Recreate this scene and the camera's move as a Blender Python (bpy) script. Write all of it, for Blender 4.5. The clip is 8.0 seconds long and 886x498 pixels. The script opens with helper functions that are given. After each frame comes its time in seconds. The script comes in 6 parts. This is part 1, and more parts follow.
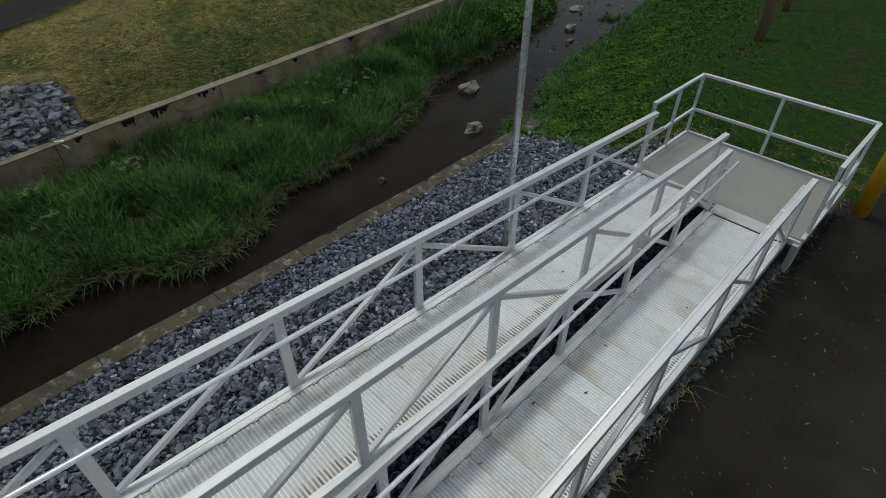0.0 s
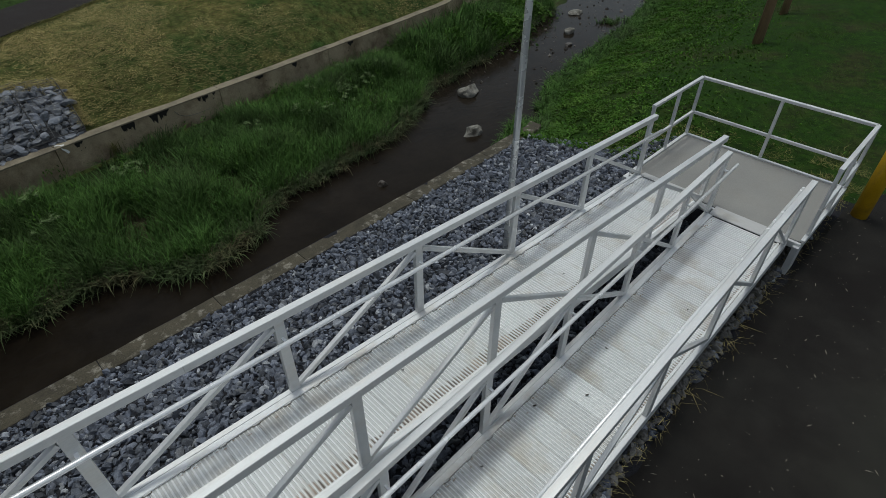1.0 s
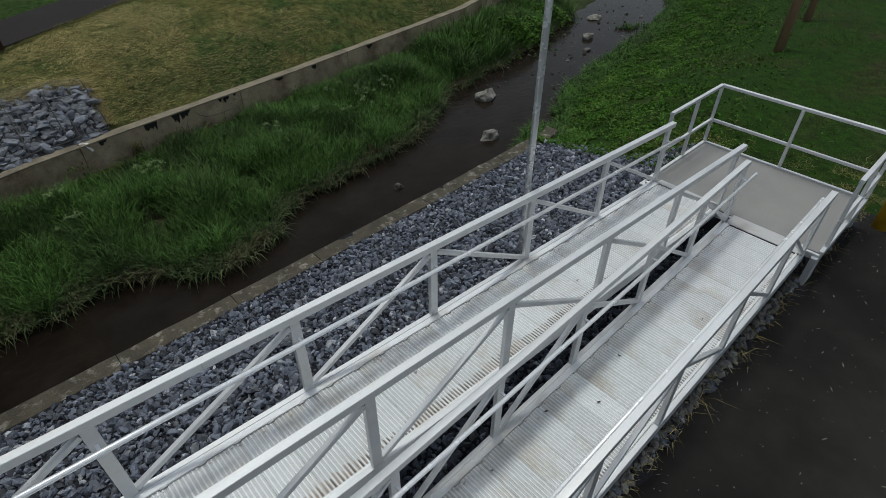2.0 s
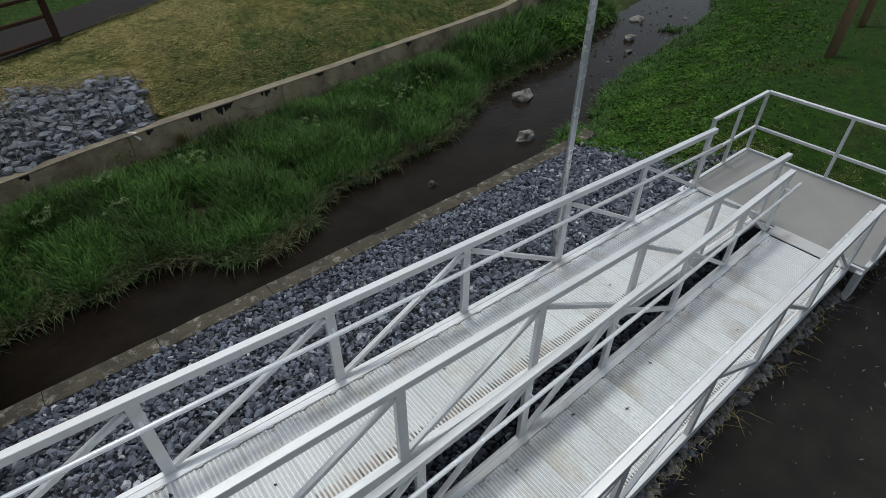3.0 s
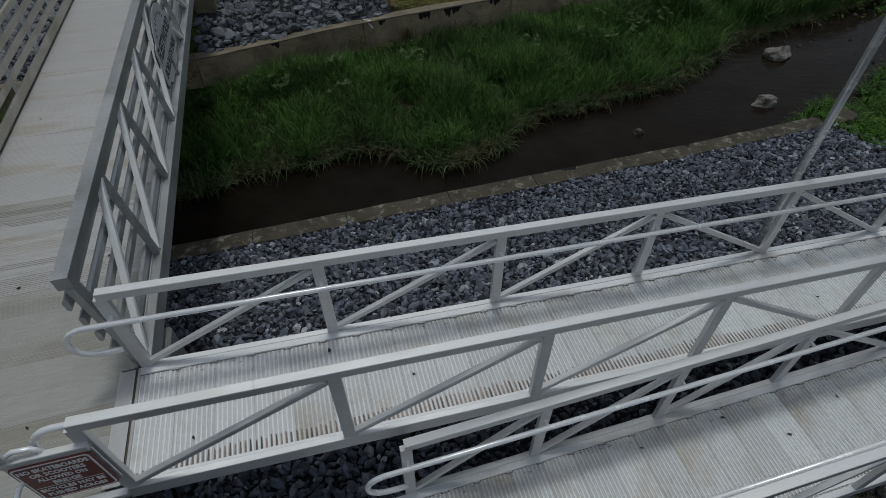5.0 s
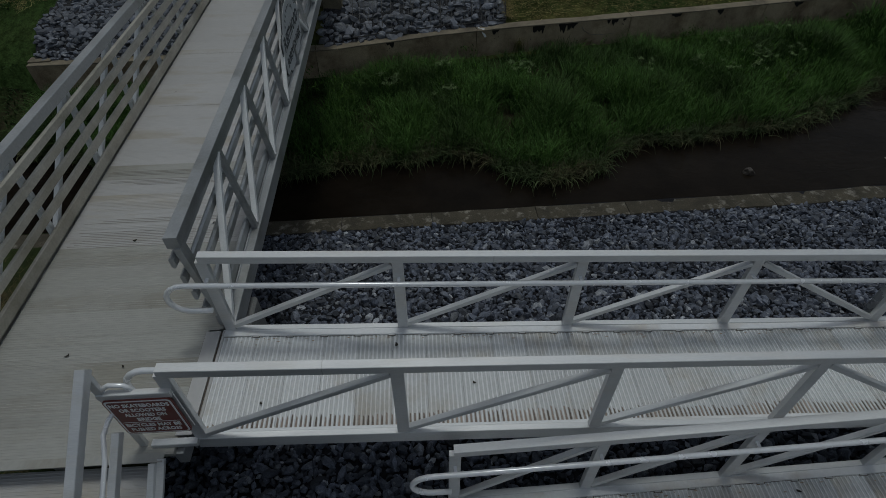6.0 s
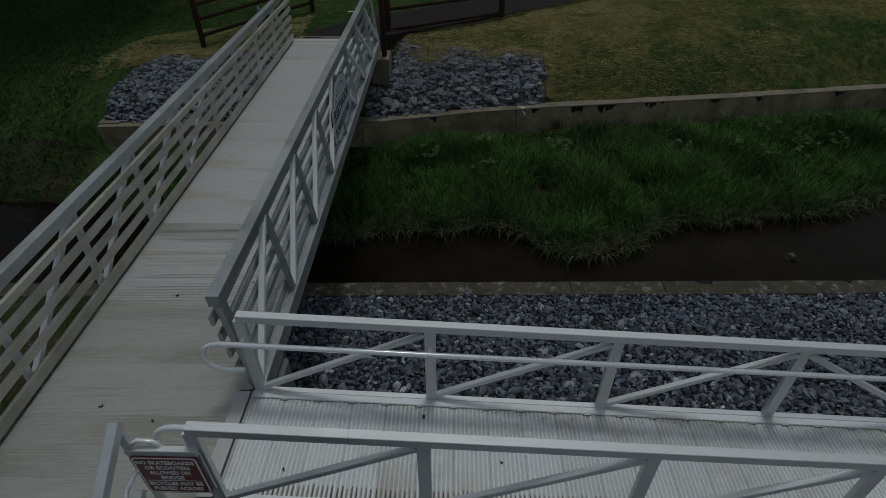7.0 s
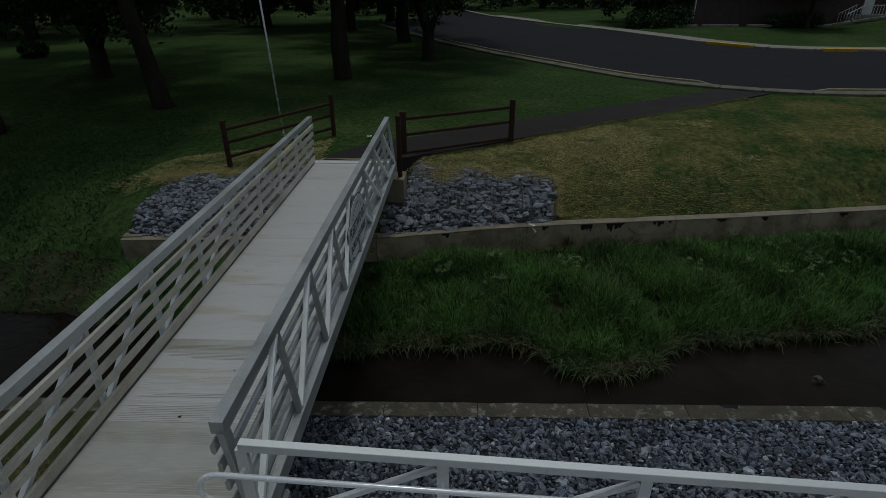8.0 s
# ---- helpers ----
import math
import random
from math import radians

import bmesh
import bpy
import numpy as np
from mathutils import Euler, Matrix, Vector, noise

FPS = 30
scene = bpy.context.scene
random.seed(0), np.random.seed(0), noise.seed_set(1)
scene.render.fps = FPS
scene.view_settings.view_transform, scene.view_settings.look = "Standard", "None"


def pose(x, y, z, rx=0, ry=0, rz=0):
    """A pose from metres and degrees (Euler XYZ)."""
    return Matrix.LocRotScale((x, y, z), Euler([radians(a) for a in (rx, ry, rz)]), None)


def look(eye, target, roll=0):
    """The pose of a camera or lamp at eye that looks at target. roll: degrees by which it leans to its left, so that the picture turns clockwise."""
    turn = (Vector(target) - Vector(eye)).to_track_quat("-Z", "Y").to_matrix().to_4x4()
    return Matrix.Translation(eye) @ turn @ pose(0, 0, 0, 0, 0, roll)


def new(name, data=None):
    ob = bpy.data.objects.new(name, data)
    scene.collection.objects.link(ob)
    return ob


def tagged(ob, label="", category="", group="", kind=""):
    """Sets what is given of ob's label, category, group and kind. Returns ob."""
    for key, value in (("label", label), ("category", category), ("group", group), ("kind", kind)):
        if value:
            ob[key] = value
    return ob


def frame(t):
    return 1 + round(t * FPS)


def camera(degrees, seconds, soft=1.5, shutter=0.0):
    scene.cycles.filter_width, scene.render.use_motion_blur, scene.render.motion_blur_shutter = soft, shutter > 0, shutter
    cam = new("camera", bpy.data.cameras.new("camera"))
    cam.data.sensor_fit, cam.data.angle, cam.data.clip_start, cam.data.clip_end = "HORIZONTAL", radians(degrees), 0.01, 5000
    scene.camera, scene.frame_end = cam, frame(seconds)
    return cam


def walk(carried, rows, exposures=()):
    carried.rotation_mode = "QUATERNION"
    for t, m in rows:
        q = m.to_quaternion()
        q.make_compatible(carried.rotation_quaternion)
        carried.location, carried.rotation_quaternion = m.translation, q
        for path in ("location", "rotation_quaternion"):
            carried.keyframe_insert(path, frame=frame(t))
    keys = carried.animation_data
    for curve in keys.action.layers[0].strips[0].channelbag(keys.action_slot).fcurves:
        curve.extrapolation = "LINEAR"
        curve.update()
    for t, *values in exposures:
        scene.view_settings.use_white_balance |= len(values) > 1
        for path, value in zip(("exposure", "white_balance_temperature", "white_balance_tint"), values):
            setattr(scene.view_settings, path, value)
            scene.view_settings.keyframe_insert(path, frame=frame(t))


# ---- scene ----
# ---- camera and walk ----
cam = camera(78.59, 8.0, soft=0.5)
ROWS = [
    (0.0, 1.938, -3.245, 4.132, -44.92, -39.15, 0.36),
    (0.5, 1.936, -3.249, 4.126, -44.96, -39.01, 0.28),
    (1.0, 1.925, -3.244, 4.122, -44.97, -38.74, 0.22),
    (1.5, 1.915, -3.254, 4.138, -44.01, -38.70, 0.14),
    (3.0, 1.838, -3.260, 4.201, -39.11, -38.67, 0.02),
    (3.5, 1.801, -3.244, 4.204, -34.45, -41.25, -0.05),
    (4.0, 1.786, -3.217, 4.168, -28.41, -44.51, -0.02),
    (4.5, 1.772, -3.179, 4.164, -22.07, -46.05, 0.01),
    (5.0, 1.787, -3.168, 4.168, -15.13, -46.10, -0.21),
    (6.5, 1.784, -3.195, 4.229, 0.29, -43.55, -0.18),
    (7.0, 1.755, -3.189, 4.259, 1.35, -38.15, -0.16),
    (7.5, 1.721, -3.129, 4.279, 2.13, -32.20, -0.21),
    (8.0, 1.711, -3.093, 4.320, 2.57, -26.47, -0.17),
]
EXPOSURES = [(t, e, 6330 - 40 * t, m) for t, e, m in ((0.0, -0.37, 2), (1.5, -0.27, 3), (3.0, -0.06, 5), (3.5, -0.04, 5), (4.0, -0.27, 6), (4.5, -0.61, 6), (5.0, -0.83, 5), (6.5, -1.5, 2), (7.0, -1.42, 1), (7.5, -1.26, 1), (8.0, -1.22, 1))]
walk(cam, [(t, pose(x, y, z, 90 + pitch, 0, yaw) @ pose(0, 0, 0, 0, 0, roll)) for t, x, y, z, yaw, pitch, roll in ROWS], EXPOSURES)

# ---- world and sun ----
SUN_EL, SUN_AZ = 76.0, 12.0      # degrees above the horizon; clockwise from +y
world = bpy.data.worlds.new("sky")
scene.world = world
world.use_nodes = True
wn = world.node_tree.nodes
wl = world.node_tree.links
sky = wn.new("ShaderNodeTexSky")
sky.sky_type = "NISHITA"
sky.sun_disc = False
sky.sun_elevation, sky.sun_rotation = radians(SUN_EL), radians(SUN_AZ)
sky.dust_density, sky.air_density = 3.0, 1.0
grey = wn.new("ShaderNodeHueSaturation")
grey.inputs["Saturation"].default_value = 0.5
wl.new(sky.outputs[0], grey.inputs["Color"])
wl.new(grey.outputs[0], wn["Background"].inputs["Color"])
wn["Background"].inputs["Strength"].default_value = 0.115
sun = new("sun", bpy.data.lights.new("sun", "SUN"))
sun.data.energy, sun.data.angle, sun.data.color = 1.2, radians(10), (1.0, 0.98, 0.94)
_az, _el = radians(SUN_AZ), radians(SUN_EL)
sun.matrix_world = look((0, 0, 0), (-math.sin(_az) * math.cos(_el), -math.cos(_az) * math.cos(_el), -math.sin(_el)))
sun.location = (5, 20, 40)


# ---- materials ----
def material(name, base, rough=0.7, metal=0.0, spread=0.25, scale=6.0, fine=60.0, bump=0.2, dirt=None, dirt_amount=0.35, dirt_scale=1.2, island=0.0, rand=0.0, stretch=(1, 1, 1), detail=6.0, spec=0.5, pale=None, older=None):
    """A procedural surface: base colour, large and fine variation, stains of a second colour, relief."""
    m = bpy.data.materials.new(name)
    m.use_nodes = True
    n, l = m.node_tree.nodes, m.node_tree.links
    bsdf = n["Principled BSDF"]
    tc = n.new("ShaderNodeTexCoord")
    info = n.new("ShaderNodeObjectInfo")
    mp = n.new("ShaderNodeMapping")
    mp.inputs["Scale"].default_value = stretch
    off = n.new("ShaderNodeVectorMath")
    off.operation = "MULTIPLY_ADD"
    l.new(info.outputs["Random"], off.inputs[0])
    off.inputs[1].default_value = (31.0, 17.0, 11.0)
    l.new(tc.outputs["Object"], off.inputs[2])
    l.new(off.outputs[0], mp.inputs["Vector"])

    def nz(s, d=detail, r=0.6):
        t = n.new("ShaderNodeTexNoise")
        t.inputs["Scale"].default_value, t.inputs["Detail"].default_value, t.inputs["Roughness"].default_value = s, d, r
        l.new(mp.outputs[0], t.inputs["Vector"])
        return t.outputs["Fac"]

    def ramp(fac, a, b, lo, hi):
        r = n.new("ShaderNodeMapRange")
        r.inputs["From Min"].default_value, r.inputs["From Max"].default_value = lo, hi
        r.inputs["To Min"].default_value, r.inputs["To Max"].default_value = a, b
        l.new(fac, r.inputs["Value"])
        return r.outputs[0]

    def mul(a, b):
        r = n.new("ShaderNodeMath")
        r.operation = "MULTIPLY"
        l.new(a, r.inputs[0])
        l.new(b, r.inputs[1])
        return r.outputs[0]

    big, small = nz(scale), nz(fine, 3.0)
    val = mul(ramp(big, 1 - spread, 1 + spread, 0.3, 0.7), ramp(small, 1 - spread * 0.7, 1 + spread * 0.7, 0.3, 0.7))
    if island:
        geo = n.new("ShaderNodeNewGeometry")
        val = mul(val, ramp(geo.outputs["Random Per Island"], 1 - island, 1 + island, 0, 1))
    if rand:
        val = mul(val, ramp(info.outputs["Random"], 1 - rand, 1 + rand, 0, 1))
    col = n.new("ShaderNodeMix")
    col.data_type, col.blend_type = "RGBA", "MIX"
    col.inputs[6].default_value = (*base, 1)
    col.inputs[7].default_value = (*(dirt or base), 1)
    if dirt:
        st = nz(dirt_scale, 8.0, 0.65)
        l.new(ramp(st, 0, 1, 0.62 - dirt_amount * 0.4, 0.72 - dirt_amount * 0.2), col.inputs[0])
    else:
        col.inputs[0].default_value = 0
    out = col.outputs[2]
    if pale:
        rnd = n.new("ShaderNodeNewGeometry").outputs["Random Per Island"] if island else info.outputs["Random"]
        lot = n.new("ShaderNodeMath")
        lot.operation = "FRACT"
        k = n.new("ShaderNodeMath")
        k.operation = "MULTIPLY"
        k.inputs[1].default_value = 17.3
        l.new(rnd, k.inputs[0])
        l.new(k.outputs[0], lot.inputs[0])
        mx = n.new("ShaderNodeMix")
        mx.data_type = "RGBA"
        l.new(ramp(lot.outputs[0], 0, 1, 0.82, 1.0), mx.inputs[0])
        l.new(out, mx.inputs[6])
        mx.inputs[7].default_value = (*pale, 1)
        out = mx.outputs[2]
    if older:                                           # a second, older surface beyond a line in y
        line, reach, tone = older
        sep = n.new("ShaderNodeSeparateXYZ")
        l.new(tc.outputs["Object"], sep.inputs[0])
        wander = n.new("ShaderNodeMath")
        wander.operation = "MULTIPLY_ADD"
        l.new(nz(0.9), wander.inputs[0])
        wander.inputs[1].default_value = 1.6
        l.new(sep.outputs["Y"], wander.inputs[2])
        mo = n.new("ShaderNodeMix")
        mo.data_type = "RGBA"
        l.new(ramp(wander.outputs[0], 0, 1, line + 0.8, line + 0.8 - reach), mo.inputs[0])
        l.new(out, mo.inputs[6])
        mo.inputs[7].default_value = (*tone, 1)
        out = mo.outputs[2]
    tint = n.new("ShaderNodeVectorMath")
    tint.operation = "SCALE"
    l.new(out, tint.inputs[0])
    l.new(val, tint.inputs["Scale"])
    l.new(tint.outputs[0], bsdf.inputs["Base Color"])
    l.new(ramp(big, max(0.03, rough - 0.12), min(1, rough + 0.12), 0.3, 0.7), bsdf.inputs["Roughness"])
    bsdf.inputs["Metallic"].default_value = metal
    bsdf.inputs["Specular IOR Level"].default_value = spec
    if bump:
        b = n.new("ShaderNodeBump")
        b.inputs["Strength"].default_value, b.inputs["Distance"].default_value = bump, 0.01
        l.new(small, b.inputs["Height"])
        l.new(b.outputs[0], bsdf.inputs["Normal"])
    return m


def plain(name, base, rough=0.6, metal=0.0):
    return material(name, base, rough, metal, spread=0.12, bump=0.05)


ALU = material("mill_aluminium", (0.70, 0.705, 0.705), 0.58, 0.62, spread=0.06, scale=2.5, fine=40, bump=0.025, dirt=(0.68, 0.67, 0.65), dirt_amount=0.3, dirt_scale=2.0, stretch=(0.6, 3, 3))
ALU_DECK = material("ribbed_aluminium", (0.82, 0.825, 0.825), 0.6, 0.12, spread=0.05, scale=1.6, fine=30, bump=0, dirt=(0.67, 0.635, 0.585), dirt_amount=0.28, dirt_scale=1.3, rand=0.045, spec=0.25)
# Darker copy of the rib aluminium: groove dirt and shade in one tone.
ALU_GROOVE = material("dirty_shaded_groove_aluminium", (0.60, 0.605, 0.60), 0.7, 0.1, spread=0.08, scale=1.6, fine=30, bump=0, dirt=(0.50, 0.47, 0.42), dirt_amount=0.3, dirt_scale=1.3, rand=0.08, spec=0.2)
ALU_BRIDGE = material("weathered_bridge_aluminium", (0.53, 0.52, 0.51), 0.6, 0.15, spread=0.05, scale=1.2, fine=30, bump=0.05, dirt=(0.455, 0.42, 0.36), dirt_amount=0.22, dirt_scale=1.6, rand=0.03, stretch=(1, 0.5, 1))
ALU_TRODDEN = material("trodden_bridge_aluminium", (0.405, 0.40, 0.37), 0.65, 0.1, spread=0.09, scale=1.2, fine=30, bump=0.05, dirt=(0.33, 0.315, 0.27), dirt_amount=0.3, dirt_scale=1.4, rand=0.04, stretch=(1, 0.5, 1))
ALU_TRUSS = material("grey_truss_aluminium", (0.47, 0.48, 0.485), 0.46, 0.6, spread=0.1, scale=2, fine=40, bump=0.05, dirt=(0.36, 0.36, 0.34), dirt_amount=0.25)
ALU_STAINED = material("stained_bridge_rail", (0.56, 0.53, 0.455), 0.55, 0.12, spread=0.14, scale=1.5, fine=40, bump=0.08, dirt=(0.39, 0.36, 0.285), dirt_amount=0.45, dirt_scale=1.0)
PLATE = material("landing_plate", (0.285, 0.275, 0.255), 0.6, 0.25, spread=0.1, scale=1.5, fine=70, bump=0.1, dirt=(0.28, 0.265, 0.24), dirt_amount=0.35, dirt_scale=1.4)
STEEL = material("bright_tube", (0.97, 0.972, 0.975), 0.2, 0.25, spread=0.03, bump=0)
# Brighter truss aluminium; light caught by left posts and all diagonals is painted in.
WEB = material("lit_web_aluminium", (0.88, 0.88, 0.87), 0.5, 0.0, spread=0.06, bump=0)
POLE_METAL = material("pole_metal", (0.66, 0.67, 0.67), 0.26, 0.5, spread=0.04, bump=0)
DARK_METAL = plain("dark_binding_wire", (0.07, 0.068, 0.066), 0.6, 0.4)
WIRE = plain("galvanised_wire", (0.13, 0.13, 0.125), 0.6, 0.4)
CONCRETE = material("old_concrete", (0.075, 0.066, 0.048), 0.9, spread=0.35, scale=2.6, fine=45, bump=0.5, dirt=(0.26, 0.24, 0.20), dirt_amount=0.22, dirt_scale=5.5, spec=0.2)
WALL_CONCRETE = material("wall_concrete", (0.42, 0.335, 0.225), 0.9, spread=0.22, scale=1.3, fine=40, bump=0.4, dirt=(0.205, 0.15, 0.095), dirt_amount=0.45, dirt_scale=1.4, spec=0.2)
CONCRETE_PALE = material("pale_concrete", (0.245, 0.21, 0.15), 0.9, spread=0.2, scale=2, fine=50, bump=0.4, dirt=(0.14, 0.12, 0.09), dirt_amount=0.4, spec=0.2)
GREY_CONCRETE = material("grey_concrete", (0.2, 0.2, 0.19), 0.9, spread=0.2, scale=2, fine=50, bump=0.4, spec=0.2)
STAIN = material("black_seep_stain", (0.013, 0.011, 0.009), 0.85, spread=0.5, scale=9)
SLATE = material("slate_gravel", (0.098, 0.109, 0.138), 0.66, spread=0.45, scale=14, fine=90, bump=0.3, dirt=(0.3, 0.3, 0.3), dirt_amount=0.06, dirt_scale=25, island=0.72, pale=(0.30, 0.31, 0.33))
SLATE_ONE = material("slate_stone", (0.098, 0.109, 0.138), 0.66, spread=0.45, scale=14, fine=90, bump=0.3, dirt=(0.3, 0.3, 0.3), dirt_amount=0.06, dirt_scale=25, rand=0.72, pale=(0.30, 0.31, 0.33))
# Near-black base under the stones; its colour darkens the gaps between them.
GRAVEL_BED = material("dark_gravel_base", (0.022, 0.022, 0.026), 0.9, spread=0.5, scale=12, fine=60, bump=0.8, spec=0.08)
RIPRAP = material("grey_riprap", (0.155, 0.165, 0.19), 0.7, spread=0.3, scale=8, fine=60, bump=0.4, dirt=(0.3, 0.3, 0.29), dirt_amount=0.15, dirt_scale=10, island=0.4)
RIPRAP_ONE = material("grey_riprap_stone", (0.155, 0.165, 0.19), 0.7, spread=0.3, scale=8, fine=60, bump=0.4, dirt=(0.3, 0.3, 0.29), dirt_amount=0.15, dirt_scale=10, rand=0.4)
DUSTY = material("dusty_edge_stone", (0.17, 0.16, 0.145), 0.85, spread=0.35, scale=14, fine=80, bump=0.4, dirt=(0.10, 0.095, 0.09), dirt_amount=0.4, dirt_scale=8, island=0.45, rand=0.3)
RIPRAP_FILL = material("dark_riprap_fill", (0.045, 0.045, 0.048), 0.9, spread=0.5, scale=12, fine=60, bump=0.8, spec=0.08)
RIVER_STONE = material("river_stone", (0.26, 0.245, 0.21), 0.8, spread=0.25, scale=6, fine=50, bump=0.5, dirt=(0.10, 0.09, 0.07), dirt_amount=0.45, dirt_scale=5)
RIVER_WET = material("wet_stone", (0.06, 0.05, 0.04), 0.45, spread=0.35, scale=6, fine=50, bump=0.4, rand=0.4)
LAWN = material("lawn", (0.035, 0.061, 0.018), 0.95, spread=0.55, scale=5, fine=22, bump=1.0, dirt=(0.055, 0.08, 0.026), dirt_amount=0.4, dirt_scale=0.35, spec=0.02)
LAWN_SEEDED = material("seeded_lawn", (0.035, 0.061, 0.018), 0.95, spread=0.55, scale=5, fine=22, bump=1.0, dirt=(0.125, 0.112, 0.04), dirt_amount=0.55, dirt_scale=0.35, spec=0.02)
LAWN_NEAR = material("near_lawn", (0.017, 0.042, 0.005), 0.95, spread=0.5, scale=4, fine=25, bump=1.0, dirt=(0.03, 0.036, 0.011), dirt_amount=0.35, dirt_scale=0.6, spec=0.08)
BANK = material("bank_soil", (0.03, 0.042, 0.014), 0.95, spread=0.5, scale=2, fine=30, bump=1.0, dirt=(0.05, 0.04, 0.025), dirt_amount=0.4, spec=0.08)
BED = material("stream_bed", (0.018, 0.0135, 0.009), 0.9, spread=0.5, scale=2.2, fine=18, bump=0.8, dirt=(0.015, 0.012, 0.010), dirt_amount=0.5, dirt_scale=0.6, spec=0.08)
ASPHALT = material("asphalt", (0.0138, 0.0120, 0.0108), 0.9, spread=0.28, scale=0.7, fine=160, bump=0.35, dirt=(0.026, 0.0245, 0.0215), dirt_amount=0.35, dirt_scale=0.3, spec=0.12, older=(-3.85, 0.8, (0.031, 0.030, 0.0245)))
ROADWAY = material("road_asphalt", (0.021, 0.021, 0.023), 0.92, spread=0.15, scale=0.4, fine=60, bump=0.2, spec=0.08)
PATHWAY = material("path_asphalt", (0.025, 0.0205, 0.0195), 0.9, spread=0.2, scale=1, fine=60, bump=0.3, spec=0.2)
KERB = material("kerb_concrete", (0.27, 0.25, 0.215), 0.9, spread=0.15, scale=1.5, fine=40, bump=0.3, dirt=(0.2, 0.18, 0.15), dirt_amount=0.3, spec=0.2)
KERB_MOSSY = material("mossy_kerb_concrete", (0.15, 0.145, 0.105), 0.9, spread=0.2, scale=1.5, fine=40, bump=0.3, dirt=(0.10, 0.095, 0.06), dirt_amount=0.4, spec=0.2)
FADED_YELLOW = material("faded_yellow_paint", (0.34, 0.27, 0.13), 0.7, spread=0.25, scale=3, bump=0.05, dirt=(0.26, 0.24, 0.2), dirt_amount=0.45, dirt_scale=0.5)
LITTER = material("brown_plant_litter", (0.13, 0.105, 0.055), 0.9, spread=0.3, scale=1.2, fine=10, bump=0, island=0.5, spec=0.08)
YELLOW = material("yellow_paint", (0.62, 0.36, 0.01), 0.5, spread=0.12, scale=3, bump=0.05, dirt=(0.35, 0.2, 0.02), dirt_amount=0.25)
BLADE = material("tall_grass", (0.069, 0.136, 0.032), 0.75, spread=0.3, scale=0.7, fine=8, bump=0, dirt=(0.058, 0.092, 0.032), dirt_amount=0.4, dirt_scale=0.6, island=0.6, spec=0.08)
BLADE_DARK = material("bank_grass_edge", (0.065, 0.09, 0.038), 0.8, spread=0.3, scale=0.8, fine=8, bump=0, dirt=(0.11, 0.10, 0.055), dirt_amount=0.4, island=0.5, spec=0.08)
LEAFY = material("ground_cover", (0.05, 0.115, 0.014), 0.7, spread=0.3, scale=0.9, fine=10, bump=0, dirt=(0.09, 0.16, 0.03), dirt_amount=0.4, island=0.4, spec=0.08)
WEED_DARK = material("dark_weeds", (0.05, 0.088, 0.03), 0.8, spread=0.35, scale=0.8, fine=8, bump=0, island=0.5, spec=0.08)
SHORT = material("lawn_blades", (0.055, 0.10, 0.019), 0.85, spread=0.3, scale=0.6, fine=8, bump=0, island=0.4, spec=0.08)
STRAW = material("dry_straw", (0.40, 0.335, 0.145), 0.85, spread=0.25, scale=1.2, fine=10, bump=0, island=0.4, spec=0.08)
BROWN_WOOD = material("brown_fence_wood", (0.052, 0.027, 0.017), 0.8, spread=0.3, scale=3, fine=50, bump=0.4, stretch=(1, 1, 0.2), spec=0.2)
POLE_WOOD = material("utility_pole_wood", (0.32, 0.20, 0.12), 0.85, spread=0.25, scale=3, fine=60, bump=0.4, stretch=(1, 1, 0.1))
BARK = material("bark", (0.034, 0.027, 0.021), 0.95, spread=0.4, scale=2, fine=25, bump=1.0, stretch=(1, 1, 0.3), spec=0.08)
LEAF = material("tree_leaves", (0.032, 0.055, 0.021), 0.7, spread=0.3, scale=0.4, fine=6, bump=0, island=0.5, spec=0.08)
GRIME = material("brown_grime", (0.25, 0.205, 0.17), 0.9, spread=0.3, scale=3, fine=40, bump=0.1, island=0.5)
GROOVE = plain("grey_groove_dirt", (0.27, 0.25, 0.215), 0.9)
GRIT = plain("pale_grit", (0.2, 0.18, 0.14), 0.9)
DEAD_LEAF = plain("dead_leaf", (0.035, 0.028, 0.02), 0.8)
GROOVE_FAINT = plain("worn_groove_dirt", (0.455, 0.44, 0.405), 0.8)
RUST = plain("rust_marks", (0.42, 0.34, 0.26), 0.9)
SEAM_DIRT_AND_GAP = plain("dark_seam_dirt_and_gap", (0.13, 0.105, 0.08), 0.9)
DRY_GRASS = material("dry_lawn_grass", (0.17, 0.165, 0.06), 0.85, spread=0.3, scale=1.2, fine=10, bump=0, island=0.5, spec=0.08)
HERB = material("pale_herb", (0.115, 0.165, 0.068), 0.8, spread=0.3, scale=2, fine=10, bump=0, island=0.5, spec=0.08)
WELD = plain("dull_weld", (0.55, 0.55, 0.54), 0.6, 0.4)
SIGN_BROWN = plain("sign_brown", (0.17, 0.036, 0.027), 0.45)
SIGN_WHITE = plain("sign_white", (0.95, 0.945, 0.93), 0.4)
SIGN_GREY = plain("sign_grey", (0.60, 0.61, 0.62), 0.5)
SIGN_DARK = plain("sign_dark_lettering", (0.05, 0.055, 0.06), 0.5)
BRICK = material("house_brick", (0.08, 0.052, 0.046), 0.9, spread=0.3, scale=3, fine=30, bump=0.4)
ROOF = plain("roof_shingle", (0.06, 0.055, 0.055), 0.9)
WHITE = plain("white_paint", (0.72, 0.72, 0.70), 0.6)
GLASS = plain("dark_window_glass", (0.02, 0.025, 0.03), 0.08)


